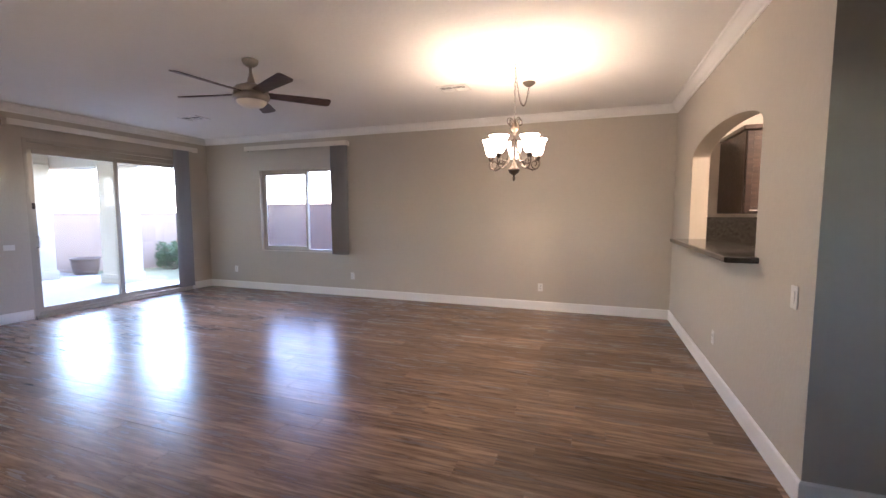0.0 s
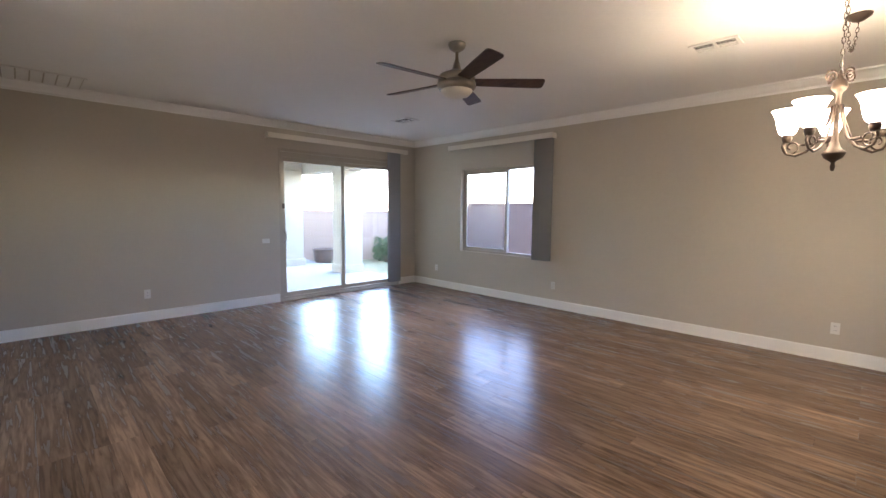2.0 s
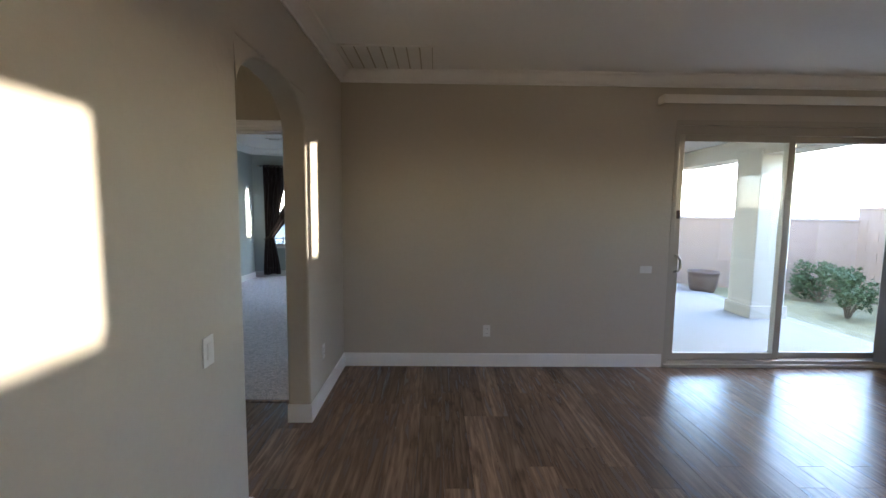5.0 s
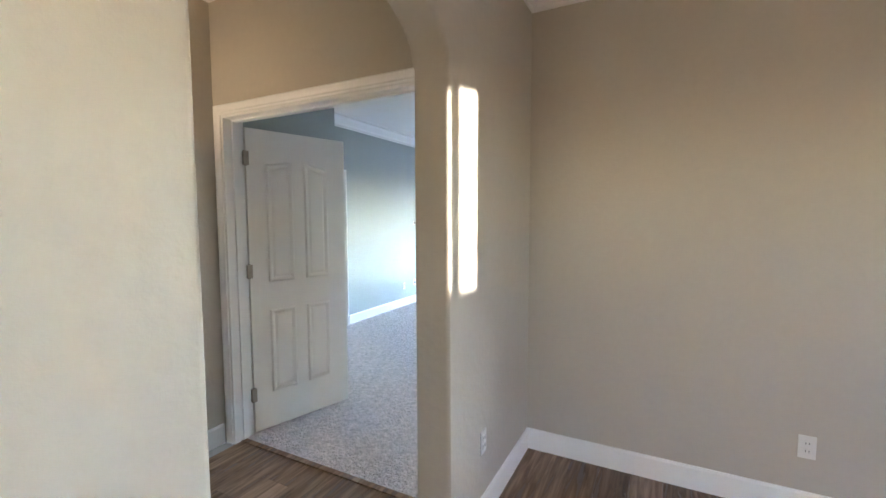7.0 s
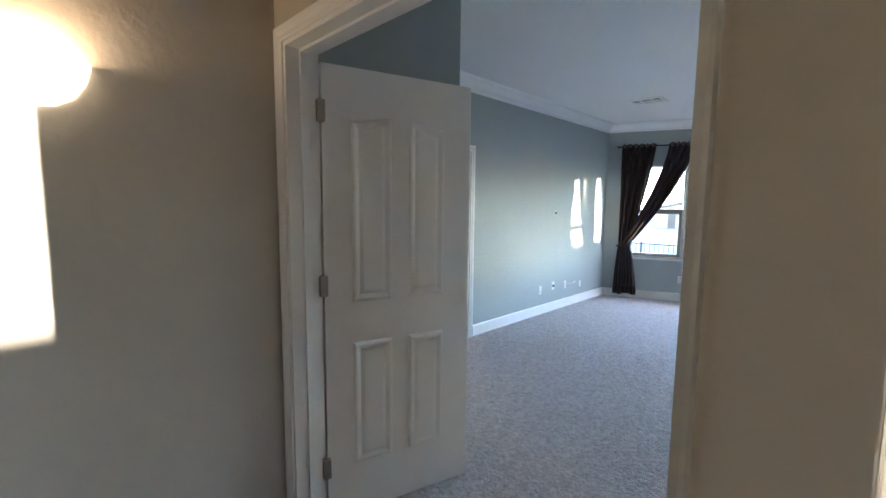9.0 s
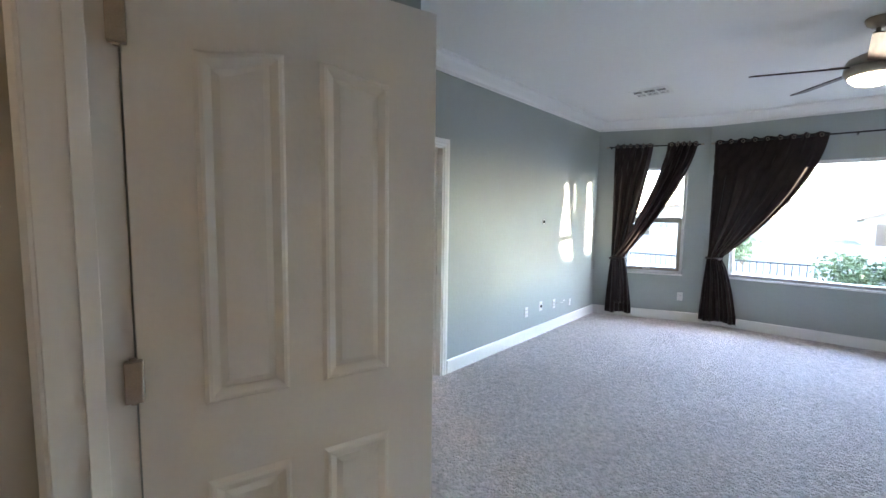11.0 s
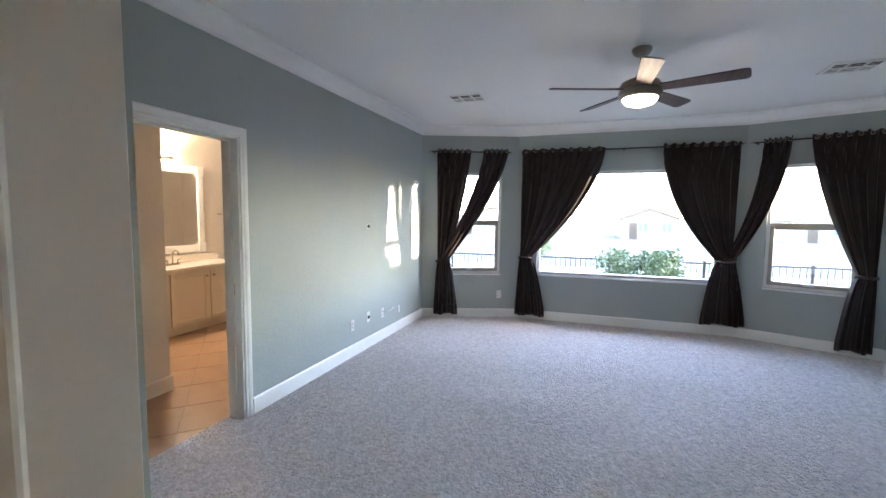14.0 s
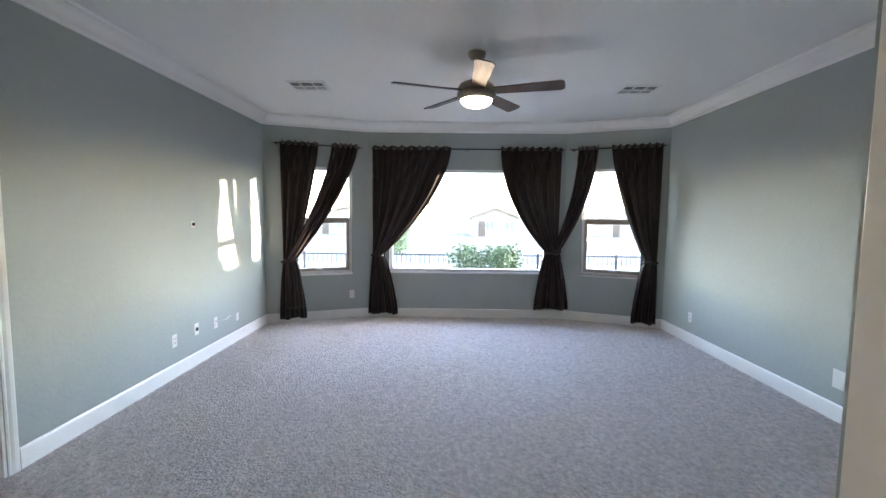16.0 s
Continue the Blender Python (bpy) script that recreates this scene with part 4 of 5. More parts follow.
def curtain(m, top, tie, bottom, z_top, z_tie, z_bot, folds, sag, label, bell=1.0):
    """A grommet panel gathered by a tie. top, bottom: spans along the wall; tie: middle and half width; y into the room."""
    c = thing("curtain", m, label, "curtain", "bay window curtains")
    bm = bmesh.new()
    nu, nv = 72, 46
    grid = []
    phase = random.uniform(0, 6)
    for j in range(nv + 1):
        v = j / nv
        z = z_top + (z_bot - z_top) * v
        if z > z_tie:
            q = (z_top - z) / (z_top - z_tie)
            ease = q ** sag
            l = top[0] + (tie[0] - tie[1] - top[0]) * q ** (sag * (1.5 if tie[0] > top[0] else 1.0))
            r = top[1] + (tie[0] + tie[1] - top[1]) * q ** (sag * (1.5 if tie[0] < top[1] - 0.5 else 1.0))
            l, r = (top[0] + (tie[0] - tie[1] - top[0]) * ease, top[1] + (tie[0] + tie[1] - top[1]) * ease)
            pinch = q ** 3
        else:
            q = (z_tie - z) / (z_tie - z_bot)
            e = min(1.0, q * 1.1) ** 0.6 * bell
            l = tie[0] - tie[1] + (bottom[0] - tie[0] + tie[1]) * e
            r = tie[0] + tie[1] + (bottom[1] - tie[0] - tie[1]) * e
            pinch = (1 - q) ** 3
        amp = 0.021 * (1 - 0.35 * pinch)
        row = []
        for i in range(nu + 1):
            u = i / nu
            wob = 0.9 * noise.noise(Vector((u * 3.0, v * 1.6, phase)))
            w = math.sin(2 * math.pi * folds * (0.62 + 0.38 * max(0.0, 1 - 5 * v)) * u + phase + wob) + 0.30 * math.sin(2 * math.pi * folds * 1.5 * u + 1.3 * phase + 3 * v + 2 * wob)
            s = l + (r - l) * u + 0.008 * math.sin(2 * math.pi * folds * u + phase + 1.2)
            d = 0.085 + amp * w + 0.05 * pinch * math.sin(math.pi * u) + 0.01 * noise.noise(Vector((s * 4, z * 3, phase)))
            zz = z + (0.012 * math.sin(9 * u + phase) if v == 1 else 0) + (0.008 * w if v == 0 else 0)
            row.append(bm.verts.new((s, max(d, 0.015), zz)))
        grid.append(row)
    for a, b in zip(grid, grid[1:]):
        for i in range(nu):
            bm.faces.new((a[i], a[i + 1], b[i + 1], b[i]))
    cl = part("panel", bm, M_CURTAIN, c, smooth=True)
    so = cl.modifiers.new("thickness", 'SOLIDIFY')
    so.thickness = 0.003
    band = []
    for k in range(24):
        a = 2 * math.pi * k / 24
        band.append((tie[0] + (tie[1] + 0.012) * math.cos(a), 0.10 + 0.062 * math.sin(a), z_tie + 0.006 * math.sin(2 * a)))
    part("tie_band", tube(band, 0.016, 8, True), M_CURTAIN, c, smooth=True)
    for k in range(int(folds)):
        s = top[0] + (top[1] - top[0]) * (k + 0.5) / int(folds)
        part("grommet", tube([(s + 0.018 * math.cos(a * math.pi / 5), 0.118, z_top - 0.035 + 0.018 * math.sin(a * math.pi / 5)) for a in range(10)], 0.0035, 6, True), M_NICKEL, c)
    return c


def curtain_rod(m, s0, s1, z, brackets, label):
    r = thing("curtain_rod", m, label, "curtain rod")
    part("rod", tube([(s0, 0.085, z), (s1, 0.085, z)], 0.009, 10), M_IRON, r, smooth=True)
    for s, d in ((s0, -1), (s1, 1)):
        part("finial", lathe([(0, 0), (0.012, 0), (0.016, 0.012), (0.016, 0.03), (0.01, 0.038), (0, 0.04)], 14, pose(s, 0.085, z, 0, 90 * d)), M_STEEL, r, smooth=True)
    for s in brackets:
        part("bracket", box((s - 0.008, 0.0, z - 0.02), (s + 0.008, 0.09, z - 0.008), 0.003), M_IRON, r)
    return r


DARKC = "dark brown satin curtain tied back over a bay window"
# x of each bay pose runs along the wall, y into the room
def bay_pose(a, b):
    """Same line, walked from b to a, so that y points into the room."""
    return along(b, a), math.dist(a, b)


def flip(span, L):
    return (L - span[1], L - span[0])


m1, L1 = bay_pose(BAY[0], BAY[1])
m2, L2 = bay_pose(BAY[1], BAY[2])
m3, L3 = bay_pose(BAY[2], BAY[3])
curtain_rod(m1, L1 - 1.27, L1 - 0.14, 2.375, (L1 - 1.24, L1 - 0.17), "thin black curtain rod with steel finials")
curtain_rod(m2, L2 - 2.75, L2 - 0.06, 2.375, (L2 - 2.72, L2 / 2, L2 - 0.09), "thin black curtain rod with steel finials")
curtain_rod(m3, L3 - 1.255, L3 - 0.075, 2.375, (L3 - 1.22, L3 - 0.11), "thin black curtain rod with steel finials")
curtain(m1, flip((0.21, 0.70), L1), (L1 - 0.30, 0.075), flip((0.17, 0.52), L1), 2.41, 0.80, 0.02, 6, 1.3, DARKC)
curtain(m1 @ pose(0, 0.035, 0), flip((0.88, 1.235), L1), (L1 - 0.33, 0.07), flip((0.26, 0.50), L1), 2.41, 0.83, 0.16, 5, 1.45, "dark brown satin curtain crossing the window to the shared knot")
curtain(m2, flip((0.06, 1.17), L2), (L2 - 0.135, 0.07), flip((0.00, 0.42), L2), 2.41, 0.87, 0.02, 9, 1.7, DARKC)
curtain(m2, flip((1.87, 2.72), L2), (L2 - 2.62, 0.085), flip((2.38, 2.87), L2), 2.41, 0.92, 0.11, 8, 2.05, DARKC)
curtain(m3 @ pose(0, 0.03, 0), flip((0.18, 0.44), L3), (L3 + 0.085, 0.05), flip((-0.17, 0.02), L3), 2.41, 0.95, 0.55, 5, 1.9, "dark brown satin curtain pulled across to the next panel")
curtain(m3, flip((0.60, 1.215), L3), (L3 - 1.13, 0.075), flip((0.92, 1.22), L3), 2.41, 0.85, 0.02, 7, 1.5, DARKC)

plate("outlet", P_BS(-10.365, 0.292), 0.07, 0.115, "white duplex outlet on the blue-grey wall", "outlet")
plate("wall_jack", P_BS(-10.70, 0.31), 0.07, 0.115, "white plate with a dark cable jack", "jack")
cp = plate("cable_plate", P_BS(-11.04, 0.285), 0.07, 0.115, "white cable plate with loose white wire", "outlet")
part("wire", tube([(0, 0.008, 0.01), (-0.01, 0.05, 0.025), (-0.06, 0.075, 0.02), (-0.13, 0.06, 0.012), (-0.19, 0.05, 0.03), (-0.24, 0.045, 0.012)], 0.004, 6), M_CABLE, cp, smooth=True)
plate("wall_jack", P_BS(-11.50, 0.24), 0.06, 0.09, "small white cover plate low on the wall", "plain")
plate("wall_jack", P_BS(-10.704, 1.335), 0.055, 0.055, "small round cable hole in the blue-grey wall", "jack")
plate("outlet", m1 @ pose(L1 - 1.15, 0, 0.30), 0.07, 0.115, "white duplex outlet under the bay window", "outlet")
plate("outlet", pose(-11.64, BN, 0.27, 0, 0, 180), 0.07, 0.115, "white duplex outlet on the blue-grey wall", "outlet")
plate("wall_jack", pose(-9.72, BN, 0.27, 0, 0, 180), 0.10, 0.14, "white cover plate low on the blue-grey wall", "plain")

# ---- bathroom ----
va = thing("vanity", pose(-11.28, -5.655, FL), "cream raised-panel vanity with white top", "vanity")
part("body", box((0, 0, 0.09), (2.3, 0.53, 0.80), 0.003), M_VANITY, va)
part("plinth", box((0.0, 0.0, 0.0), (2.3, 0.47, 0.09)), M_VANITY, va)
part("worktop", box((-0.02, 0, 0.80), (2.32, 0.57, 0.84), 0.01), M_COUNTER, va, "white cultured marble top")
part("backsplash", box((-0.02, 0.0, 0.84), (2.32, 0.02, 0.94), 0.004), M_COUNTER, va)
for k in range(4):
    x0 = 0.04 + 0.56 * k
    dr = part("door", frame_ring(x0, x0 + 0.53, 0.12, 0.77, 0.06, 0.53, 0.548, 0.004), M_VANITY, va)
    part("panel", box((x0 + 0.05, 0.531, 0.17), (x0 + 0.48, 0.54, 0.72), 0.003), M_VANITY, dr)
    part("knob", lathe([(0, 0), (0.006, 0), (0.006, 0.012), (0.014, 0.018), (0.012, 0.026), (0, 0.028)], 14, pose(x0 + (0.49 if k % 2 == 0 else 0.04), 0.548, 0.70, -90)), M_STEEL, dr, smooth=True)
fc = thing("faucet", pose(-10.45, -5.45, 0.84 + FL), "brushed nickel two-handle basin faucet", "faucet")
part("base", box((-0.09, -0.025, 0), (0.09, 0.025, 0.02), 0.008), M_STEEL, fc)
part("spout", tube([(0, 0, 0.02), (0, 0, 0.12), (0, 0.02, 0.17), (0, 0.06, 0.19), (0, 0.10, 0.17), (0, 0.11, 0.13)], 0.011, 10), M_STEEL, fc, smooth=True)
for x in (-0.07, 0.07):
    part("handle", tube([(x, 0, 0.02), (x, 0, 0.06), (x * 1.6, 0.01, 0.075)], 0.009, 8), M_STEEL, fc, smooth=True)
mr = thing("wall_mirror", pose(-11.10, -5.66, 0.92) @ Matrix.Diagonal((1.05, 1, 1.18, 1)), "white framed vanity mirror with corner blocks", "mirror")
part("glass", box((0.07, 0.004, 0.07), (1.50, 0.01, 0.93)), M_MIRROR, mr)
part("frame", frame_ring(0, 1.57, 0, 1.0, 0.085, 0.002, 0.03, 0.006), M_TRIM, mr)
for x, z in ((0, 0), (1.47, 0), (0, 0.9), (1.47, 0.9)):
    part("corner_block", box((x - 0.005, 0.002, z - 0.005), (x + 0.105, 0.04, z + 0.105), 0.006), M_TRIM, mr)
vl = thing("vanity_light", pose(-10.35, -5.66, 2.2), "nickel vanity light with lit glass shades", "wall lamp")
part("bar", box((-0.32, 0.0, -0.03), (0.32, 0.03, 0.03), 0.01), M_NICKEL, vl)
for x in (-0.25, 0, 0.25):
    part("arm", tube([(x, 0.03, 0), (x, 0.1, -0.03), (x, 0.11, 0.0)], 0.008), M_NICKEL, vl)
    part("shade", lathe([(0.02, 0.0), (0.04, 0.03), (0.05, 0.09), (0.062, 0.12), (0.058, 0.12), (0.036, 0.03)], 18, pose(x, 0.11, 0)), M_LIT, vl, smooth=True)
lamp("vanity_bulb", 'POINT', pose(-10.35, -5.45, 2.28), 1.9, (1.0, 0.83, 0.64), 0.08)
tr = thing("towel_ring", pose(-11.45, -5.66, 1.45), "small nickel towel bar on the cream wall", "towel bar")
part("bar", tube([(-0.1, 0.0, 0), (-0.1, 0.05, 0), (0.1, 0.05, 0), (0.1, 0.0, 0)], 0.008), M_STEEL, tr)
tb = thing("bathtub", pose(-12.95, -5.6, FL), "white built-in bathtub with tiled deck", "bathtub")
bm = frame_ring(0, 1.55, 0, 1.7, 0.12, 0, 0.5)
bmesh.ops.rotate(bm, cent=(0, 0, 0), matrix=Matrix.Rotation(math.radians(-90), 3, 'X'), verts=bm.verts)
bmesh.ops.translate(bm, vec=(0, 0, 0.5), verts=bm.verts)
part("deck", bm, M_COUNTER, tb)
part("basin", box((0.1, 0.1, 0.0), (1.45, 1.6, 0.2), 0.05), M_COUNTER, tb)
part("splash", box((0.0, -0.04, 0.502), (1.66, 0.0, 0.9), 0.004), M_COUNTER, tb)

# ---- outdoors ----
tagged(part("patio", box((-11.8, 2.76, -0.3), (-7.2, 6.42, -0.085), 0.005), M_CONC), "pale concrete patio slab with sawn joints", "patio", kind="structure")
for x0, y0, x1, y1 in ((-9.4, 2.8, -9.385, 5.8), (-11.75, 4.3, -7.25, 4.315), (-11.75, 5.35, -7.25, 5.362)):
    tagged(part("patio_joint", box((x0, y0, -0.086), (x1, y1, -0.0835)), M_GROUT), "dark sawn joint in the patio slab", "joint", kind="structure")
tagged(part("lawn", box((-13.0, 6.46, -0.13), (-7.0, 8.85, -0.09), 0.01), M_GRASS), "thin patchy grass bed by the wall", "grass", kind="stuff")


def column(x, y, w=0.52):
    c = thing("patio_column", pose(x, y, 0), "square tan stucco patio column", "column")
    part("shaft", box((-w / 2, -w / 2, -0.084), (w / 2, w / 2, 2.40), 0.015), M_STUCCO, c)
    part("plinth", box((-w / 2 - 0.03, -w / 2 - 0.03, -0.0835), (w / 2 + 0.03, w / 2 + 0.03, 0.12), 0.012), M_STUCCO, c)


column(-9.32, 6.1, 0.5)
column(-11.3, 5.6, 0.5)
bm = box((-11.55, 5.88, 2.32), (-7.24, 6.32, 2.6), 0.01)
tagged(part("patio_beam", bm, M_STUCCO), "tan stucco beam along the patio edge", "beam", kind="structure")
bm = box((-11.55, 2.78, 2.32), (-11.1, 5.87, 2.6), 0.01)
tagged(part("patio_beam", bm, M_STUCCO), "tan stucco beam along the patio edge", "beam", kind="structure")
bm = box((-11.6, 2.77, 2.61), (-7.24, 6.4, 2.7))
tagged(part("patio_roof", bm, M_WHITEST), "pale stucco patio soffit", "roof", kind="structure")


def plant(name, m, r, h, n, leaf, material, label, category, stems=True):
    p = thing(name, m, label, category)
    rnd = random.Random(int(r * 100 + h * 37))
    bm = bmesh.new()
    clumps = [(rnd.uniform(-0.6, 0.6) * r, rnd.uniform(-0.6, 0.6) * r, rnd.uniform(0.25, 0.85) * h, rnd.uniform(0.25, 0.5) * r) for _ in range(16)]
    for i in range(n):
        cx, cy, cz, cr = rnd.choice(clumps)
        d = Vector((rnd.gauss(0, 1), rnd.gauss(0, 1), rnd.gauss(0, 1))).normalized() * cr * rnd.uniform(0.5, 1.1)
        q = Vector((cx, cy, cz)) + d
        q.z = max(q.z, 0.03)
        mm = Matrix.Translation(q) @ Euler((rnd.uniform(0, 6), rnd.uniform(0, 6), rnd.uniform(0, 6))).to_matrix().to_4x4()
        s = leaf * rnd.uniform(0.6, 1.3)
        bm.faces.new([bm.verts.new(mm @ Vector(v)) for v in ((0, -s, 0), (s * 0.45, 0, s * 0.1), (0, s, 0), (-s * 0.45, 0, s * 0.1))])
    part("foliage", bm, material, p)
    bm = bmesh.new()
    for cx, cy, cz, cr in clumps:
        add_tube(bm, [(0, 0, -0.05), (cx * 0.4, cy * 0.4, cz * 0.5), (cx, cy, cz)], [0.02, 0.012, 0.005], 6)
    part("stems", bm, M_BARK, p)
    return p


plant("shrub", pose(-9.2, 7.45, -0.1), 0.36, 0.75, 1600, 0.035, M_LEAF, "green leafy shrub in front of the block wall", "shrub")
plant("shrub", pose(-10.3, 8.0, -0.1), 0.42, 0.8, 1500, 0.035, M_LEAF, "green leafy shrub in front of the block wall", "shrub")
plant("shrub", pose(-8.2, 7.9, -0.1), 0.5, 0.95, 1500, 0.035, M_LEAF, "green leafy shrub near the patio", "shrub")
pt = thing("planter_pot", pose(-11.3, 6.55, -0.1), "dark glazed round planter pot on the grass", "planter")
part("pot", lathe([(0, 0), (0.2, 0), (0.24, 0.1), (0.27, 0.3), (0.26, 0.36), (0.29, 0.38), (0.29, 0.42), (0.25, 0.42), (0.24, 0.34), (0, 0.33)], 24), M_POT, pt, smooth=True)


def block_wall(name, a, b, top, label):
    """A garden wall of 40 x 20 cm blocks with a cap; courses stand proud of the mortar core."""
    w = thing(name, Matrix(), label, "garden wall", kind="structure")
    a, b = Vector(a), Vector(b)
    L = (b - a).length
    m = along(a, b)
    part("core", box((0, -0.07, -0.3), (L, 0.07, top - 0.05), 0, m), M_GROUT, w)
    n = max(1, round((top + 0.12) / 0.2))
    ch_ = (top - 0.055 + 0.12) / n
    bm = bmesh.new()
    cnt = 0
    for r in range(n):
        x = -0.2 if r % 2 else 0.0
        while x < L:
            x0, x1 = max(x, 0) + 0.006, min(x + 0.4, L) - 0.006
            if x1 - x0 > 0.03:
                add_box(bm, (x0, -0.078, -0.12 + r * ch_ + 0.006), (x1, 0.078, -0.12 + (r + 1) * ch_ - 0.006), 0, m)
            x += 0.4
    ob = part("block_courses", bm, M_BLOCK, w)
    ob["kind"] = "stuff"
    part("cap", box((0, -0.09, top - 0.05), (L, 0.09, top), 0.008, m), M_BLOCK, w)
    return w


block_wall("yard_wall_north", (3.0, 8.95), (-10.6, 8.95), 1.60, "pinkish concrete block garden wall")
# added out-of-view piece; its top trims the foot of the bedroom sun patch
block_wall("yard_wall_sun_stop", (-13.3, 5.2), (-14.6, 3.4), 1.25, "added unseen block wall piece that cuts the low sun")
block_wall("yard_wall_west", (-10.6, 8.95), (-13.3, 5.2), 1.38, "pinkish concrete block garden wall")

# view fence west of the bay
fe = thing("iron_fence", pose(-17.5, 0, 0), "black iron view fence across the back yard", "fence", kind="structure")
for z in (-0.5, 0.42):
    part("rail", box((-0.015, -16, z), (0.015, 14, z + 0.035)), M_IRON, fe)
post_me = picket_me = None
for i in range(16):
    y = -16 + 2.0 * i
    if post_me is None:
        o = part("post", box((-0.03, -0.03, -0.85), (0.03, 0.03, 0.50), 0.004), M_IRON, fe)
        post_me = o.data
    else:
        o = new("post", post_me)
        o.parent = fe
    o.location = (0, y, 0)
for i in range(250):
    y = -15.9 + 0.12 * i
    if picket_me is None:
        o = part("picket", box((-0.008, -0.008, -0.56), (0.008, 0.008, 0.46)), M_IRON, fe)
        picket_me = o.data
    else:
        o = new("picket", picket_me)
        o.parent = fe
    o.location = (0, y, 0)
plant("yard_bush", pose(-16.6, 0.55, -0.75), 0.93, 1.5, 5200, 0.05, M_LEAF, "round green bush before the iron fence", "bush")
plant("yard_bush", pose(-34, -3.3, -1.2), 0.9, 1.9, 2400, 0.08, M_LEAF, "dark green bush beyond the fence", "bush")
tagged(part("street", box((-38, -90, -1.7), (-30, 90, -1.285)), M_STREET), "pale grey street beyond the yard", "road", kind="structure")
tagged(part("sidewalk", box((-30, -90, -1.7), (-28.4, 90, -1.2), 0.02), M_CONC), "pale concrete sidewalk and kerb", "pavement", kind="structure")
tagged(part("sidewalk", box((-39.6, -90, -1.7), (-38, 90, -1.2), 0.02), M_CONC), "pale concrete sidewalk and kerb", "pavement", kind="structure")


def house(x, y, w, d, h, ridge, label):
    """A low stucco house with its gable to the street (towards +x)."""
    ho = thing("house", pose(x, y, -1.35), label, "house")
    part("wall", box((-d, -w / 2, 0), (0, w / 2, h)), M_HOUSE, ho)
    bm = bmesh.new()
    vs = [bm.verts.new(p) for p in ((0, -w / 2, h), (0, w / 2, h), (0, 0, ridge), (-d, -w / 2, h), (-d, w / 2, h), (-d, 0, ridge))]
    for f in ((0, 1, 2), (3, 5, 4), (0, 3, 4, 1)):
        bm.faces.new([vs[i] for i in f])
    part("gable", bm, M_HOUSE, ho)
    for sgn in (-1, 1):
        bm = bmesh.new()
        e = 0.45
        sl_ = (ridge - h) / (w / 2)
        pts = [(e, sgn * (w / 2 + e), h - sl_ * e + 0.02), (e, 0, ridge + 0.02), (-d - e, 0, ridge + 0.02), (-d - e, sgn * (w / 2 + e), h - sl_ * e + 0.02)]
        lo = [bm.verts.new(p) for p in pts]
        hi = [bm.verts.new((p[0], p[1], p[2] + 0.16)) for p in pts]
        bm.faces.new(lo[::-1])
        bm.faces.new(hi)
        for i in range(4):
            bm.faces.new((lo[i], lo[(i + 1) % 4], hi[(i + 1) % 4], hi[i]))
        part("roof", bm, M_ROOFT, ho)
    for y0 in (-w * 0.12, w * 0.30):
        wi = part("window", box((0, y0 - 0.6, 0.9), (0.04, y0 + 0.6, 2.2)), M_TRIM, ho)
        for s in (-0.3, 0.3):
            part("pane", box((0.04, y0 + s - 0.26, 0.98), (0.055, y0 + s + 0.26, 2.12)), M_PANE, wi)
    part("door", box((0, -w * 0.36, 0), (0.05, -w * 0.36 + 0.95, 2.1)), M_CAB, ho)
    return ho


house(-64, 6.1, 6.4, 12, 2.6, 3.8, "pale stucco gable house across the street")
house(-66, -14, 11, 13, 2.6, 3.9, "tan stucco house across the street")
house(-66, 27, 12, 13, 2.6, 4.0, "pale stucco house across the street")
house(-64, -36, 12, 13, 2.6, 4.0, "pale stucco house down the street")


def palm(x, y, h):
    p = thing("palm_tree", pose(x, y, -1.35), "tall fan palm with shaggy trunk", "palm")
    part("trunk", tube([(0, 0, 0), (0.06, 0, h * 0.35), (0.02, 0.05, h * 0.7), (0.05, 0, h)], [0.24, 0.18, 0.16, 0.17], 10), M_BARK, p)
    rnd = random.Random(int(y * 10))
    bm = bmesh.new()
    for i in range(46):
        a, up = rnd.uniform(0, 6.28), rnd.uniform(-0.7, 1.0)
        L = rnd.uniform(0.9, 1.3)
        c = Vector((0.05, 0, h)) + Vector((math.cos(a), math.sin(a), up)) * L * 0.7
        out = Vector((math.cos(a), math.sin(a), up * 0.6 - 0.2)).normalized()
        side = out.cross(Vector((0, 0, 1))).normalized()
        for k in range(9):
            b = (k - 4) / 4
            tip = c + (out * (1 - 0.3 * abs(b)) + side * b * 0.9) * 0.75
            w = side * 0.035
            bm.faces.new([bm.verts.new(v) for v in (c - w, c + w, tip)])
    part("crown", bm, M_FROND, p)


palm(-41, -3.4, 5.2)
palm(-47, -2.2, 6.2)
palm(-52, 22, 6.5)

# ---- plank floor, last ----
PW, PL = 0.165, 1.22
planks = thing("floor", pose(0, 0, FL), "walnut-brown wood laminate plank floor, glossy", "floor", kind="structure")
rnd = random.Random(5)
plank_me = {}
rest_v, rest_f = [], []


def plank_mesh(length):
    key = round(length, 2)
    if key not in plank_me:
        bm = box((0, 0, -0.014), (key - 0.0012, PW - 0.0012, 0.0))
        top_edges = [e for e in bm.edges if all(v.co.z > -0.001 for v in e.verts)]
        bmesh.ops.bevel(bm, geom=top_edges, offset=0.0006, segments=1, affect='EDGES')
        me = bpy.data.meshes.new("plank")
        bmesh.ops.recalc_face_normals(bm, faces=bm.faces)
        bm.to_mesh(me)
        bm.free()
        me.materials.append(M_FLOOR)
        plank_me[key] = me
    return plank_me[key]


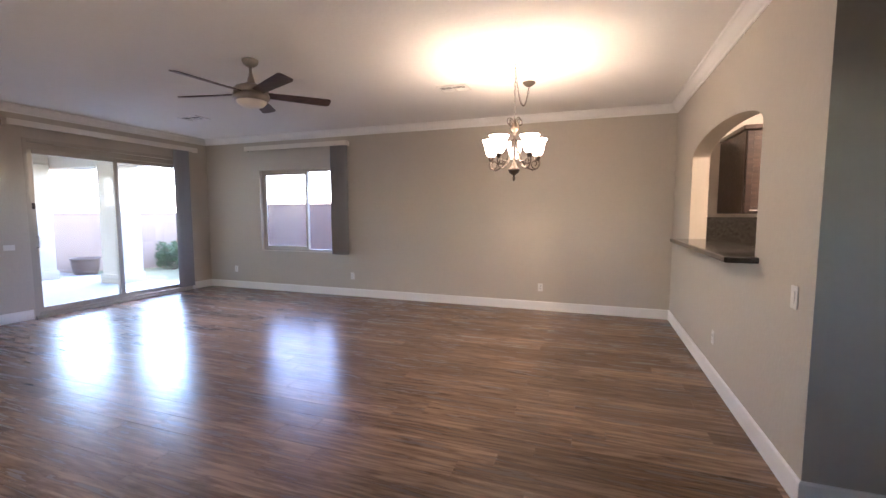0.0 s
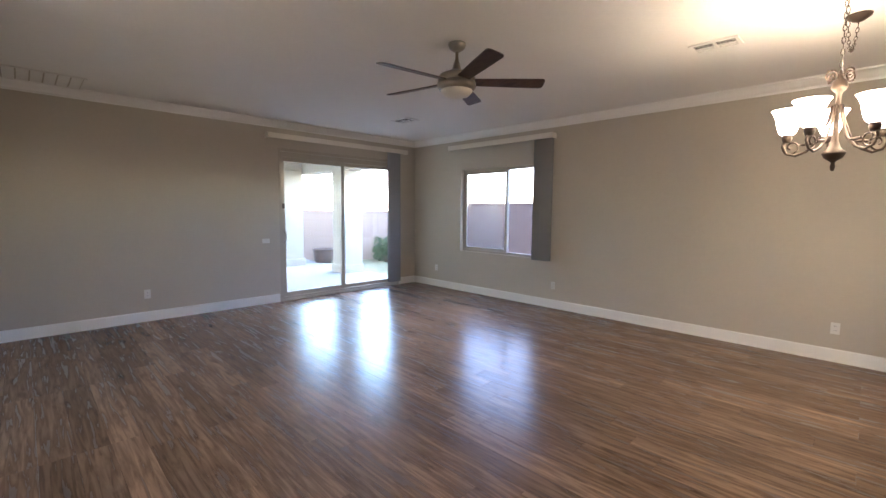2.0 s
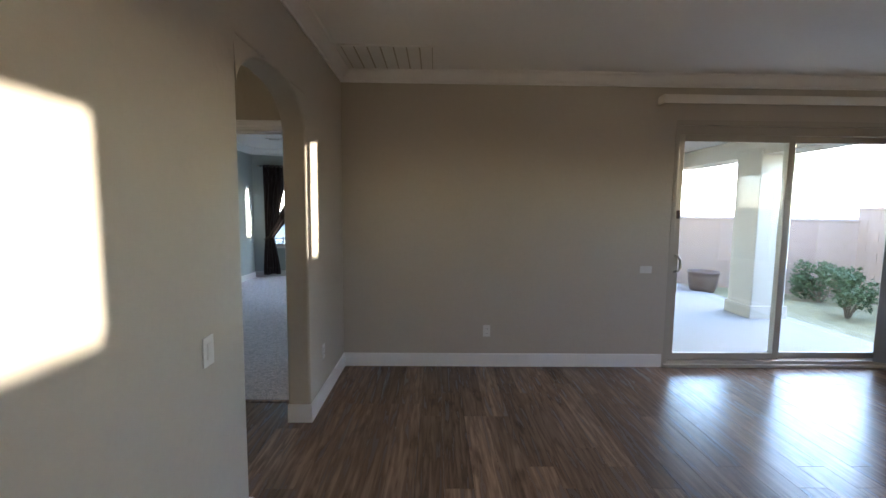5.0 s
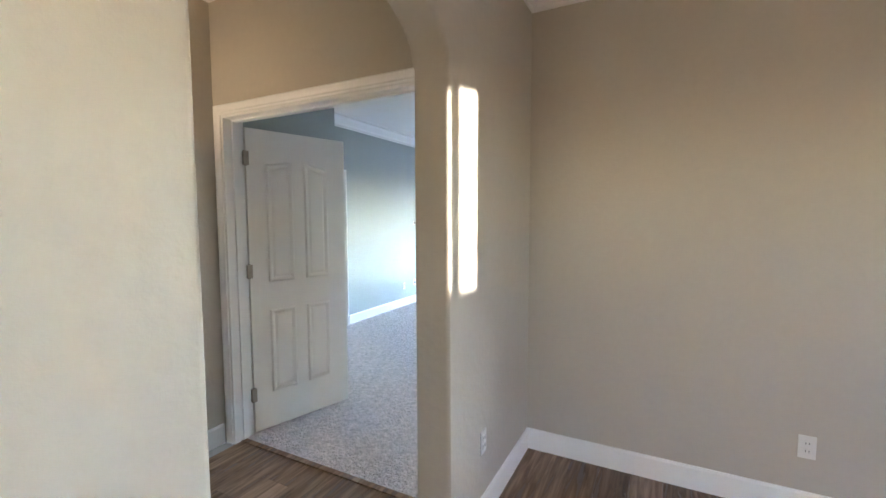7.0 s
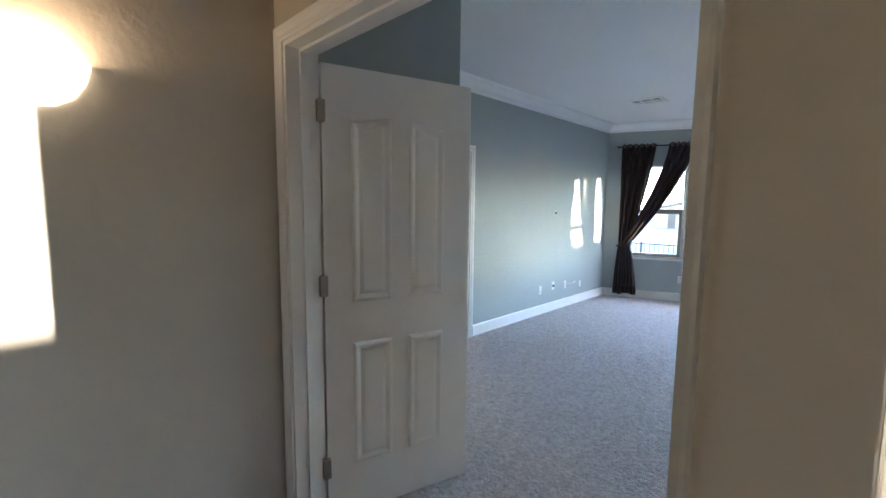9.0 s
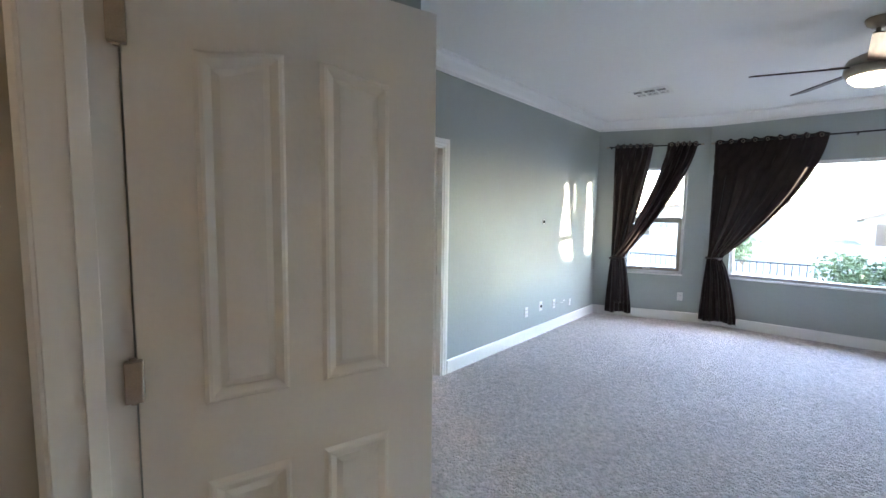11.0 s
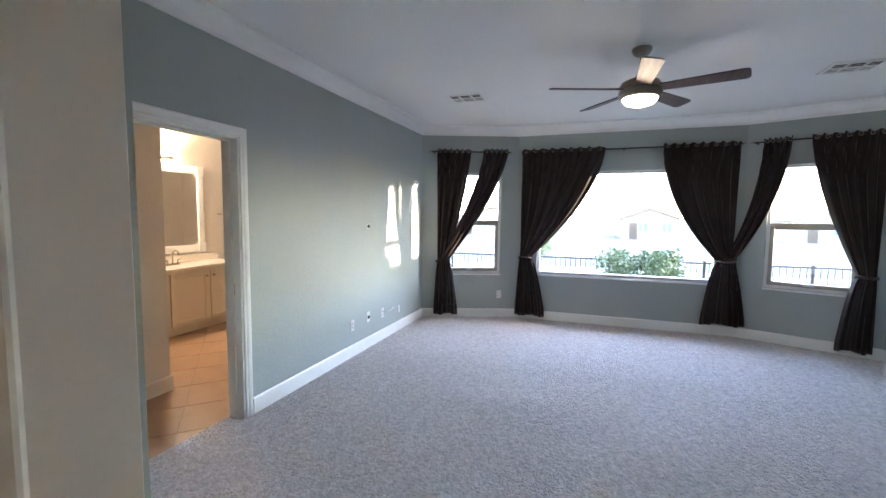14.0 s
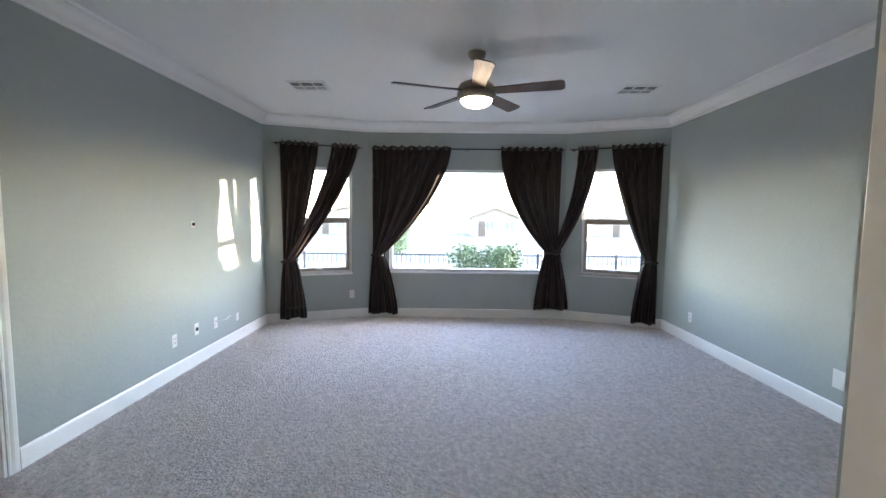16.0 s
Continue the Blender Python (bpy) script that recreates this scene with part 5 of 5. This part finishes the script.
row = 0
y = -3.2
while y < N:
    x_lo = W if y + PW > S else (-6.26 if y > -1.5 else -1.75)
    x_hi = 2.9 if y < 2.45 else E
    x = x_lo - rnd.choice((0.2, 0.4, 0.6, 0.8, 1.0))
    while x < x_hi:
        x0, x1 = max(x, x_lo), min(x + PL, x_hi)
        near = S <= y and x1 < 1.0
        if x1 - x0 > 0.02:
            if near:
                o = new("plank", plank_mesh(x1 - x0))
                o.parent = planks
                o.location = (x0, y, 0.0005 * rnd.random())
            else:
                i = len(rest_v)
                a, b, c, d = x0, x1 - 0.0012, y, y + PW - 0.0012
                rest_v += [(a, c, 0), (b, c, 0), (b, d, 0), (a, d, 0), (a, c, -0.012), (b, c, -0.012), (b, d, -0.012), (a, d, -0.012)]
                rest_f += [(i, i + 1, i + 2, i + 3), (i, i + 4, i + 5, i + 1), (i + 1, i + 5, i + 6, i + 2), (i + 2, i + 6, i + 7, i + 3), (i + 3, i + 7, i + 4, i)]
        x += PL
    y += PW
    row += 1
me = bpy.data.meshes.new("plank_rest")
me.from_pydata(rest_v, [], rest_f)
me.materials.append(M_FLOORR)
o = new("plank_rest", me)
o.parent = planks
o["kind"] = "stuff"
tagged(part("threshold_strip", box((-6.275, -1.38, FL), (-6.235, 0.06, FL + 0.008), 0.003), M_FLOOR), "brown wood strip between laminate and carpet", "threshold", kind="structure")

# terracotta floor tiles of the bathroom, laid on the diagonal
tf = thing("floor_bath", pose(0, 0, FL), "terracotta-coloured square floor tiles laid diagonally", "floor", kind="structure")
part("grout_bed", box((-12.98, -5.65, -0.019), (-7.92, BS - 0.02, -0.006)), M_GROUT, tf)
bm = box((-0.222, -0.222, -0.01), (0.222, 0.222, 0.0), 0)
tme = bpy.data.meshes.new("tile")
bm.to_mesh(tme)
bm.free()
tme.materials.append(M_TILE)
for i in range(-12, 13):
    for j in range(-12, 13):
        u, v = (i + j) * 0.451 * 0.7071, (j - i) * 0.451 * 0.7071
        px, py = -9.2 + u, -4.0 + v
        if -11.6 < px < -8.1 and -5.2 < py < BS + 0.05:
            o = new("tile", tme)
            o.parent = tf
            o.matrix_local = pose(px, py, 0.0, 0, 0, 45)
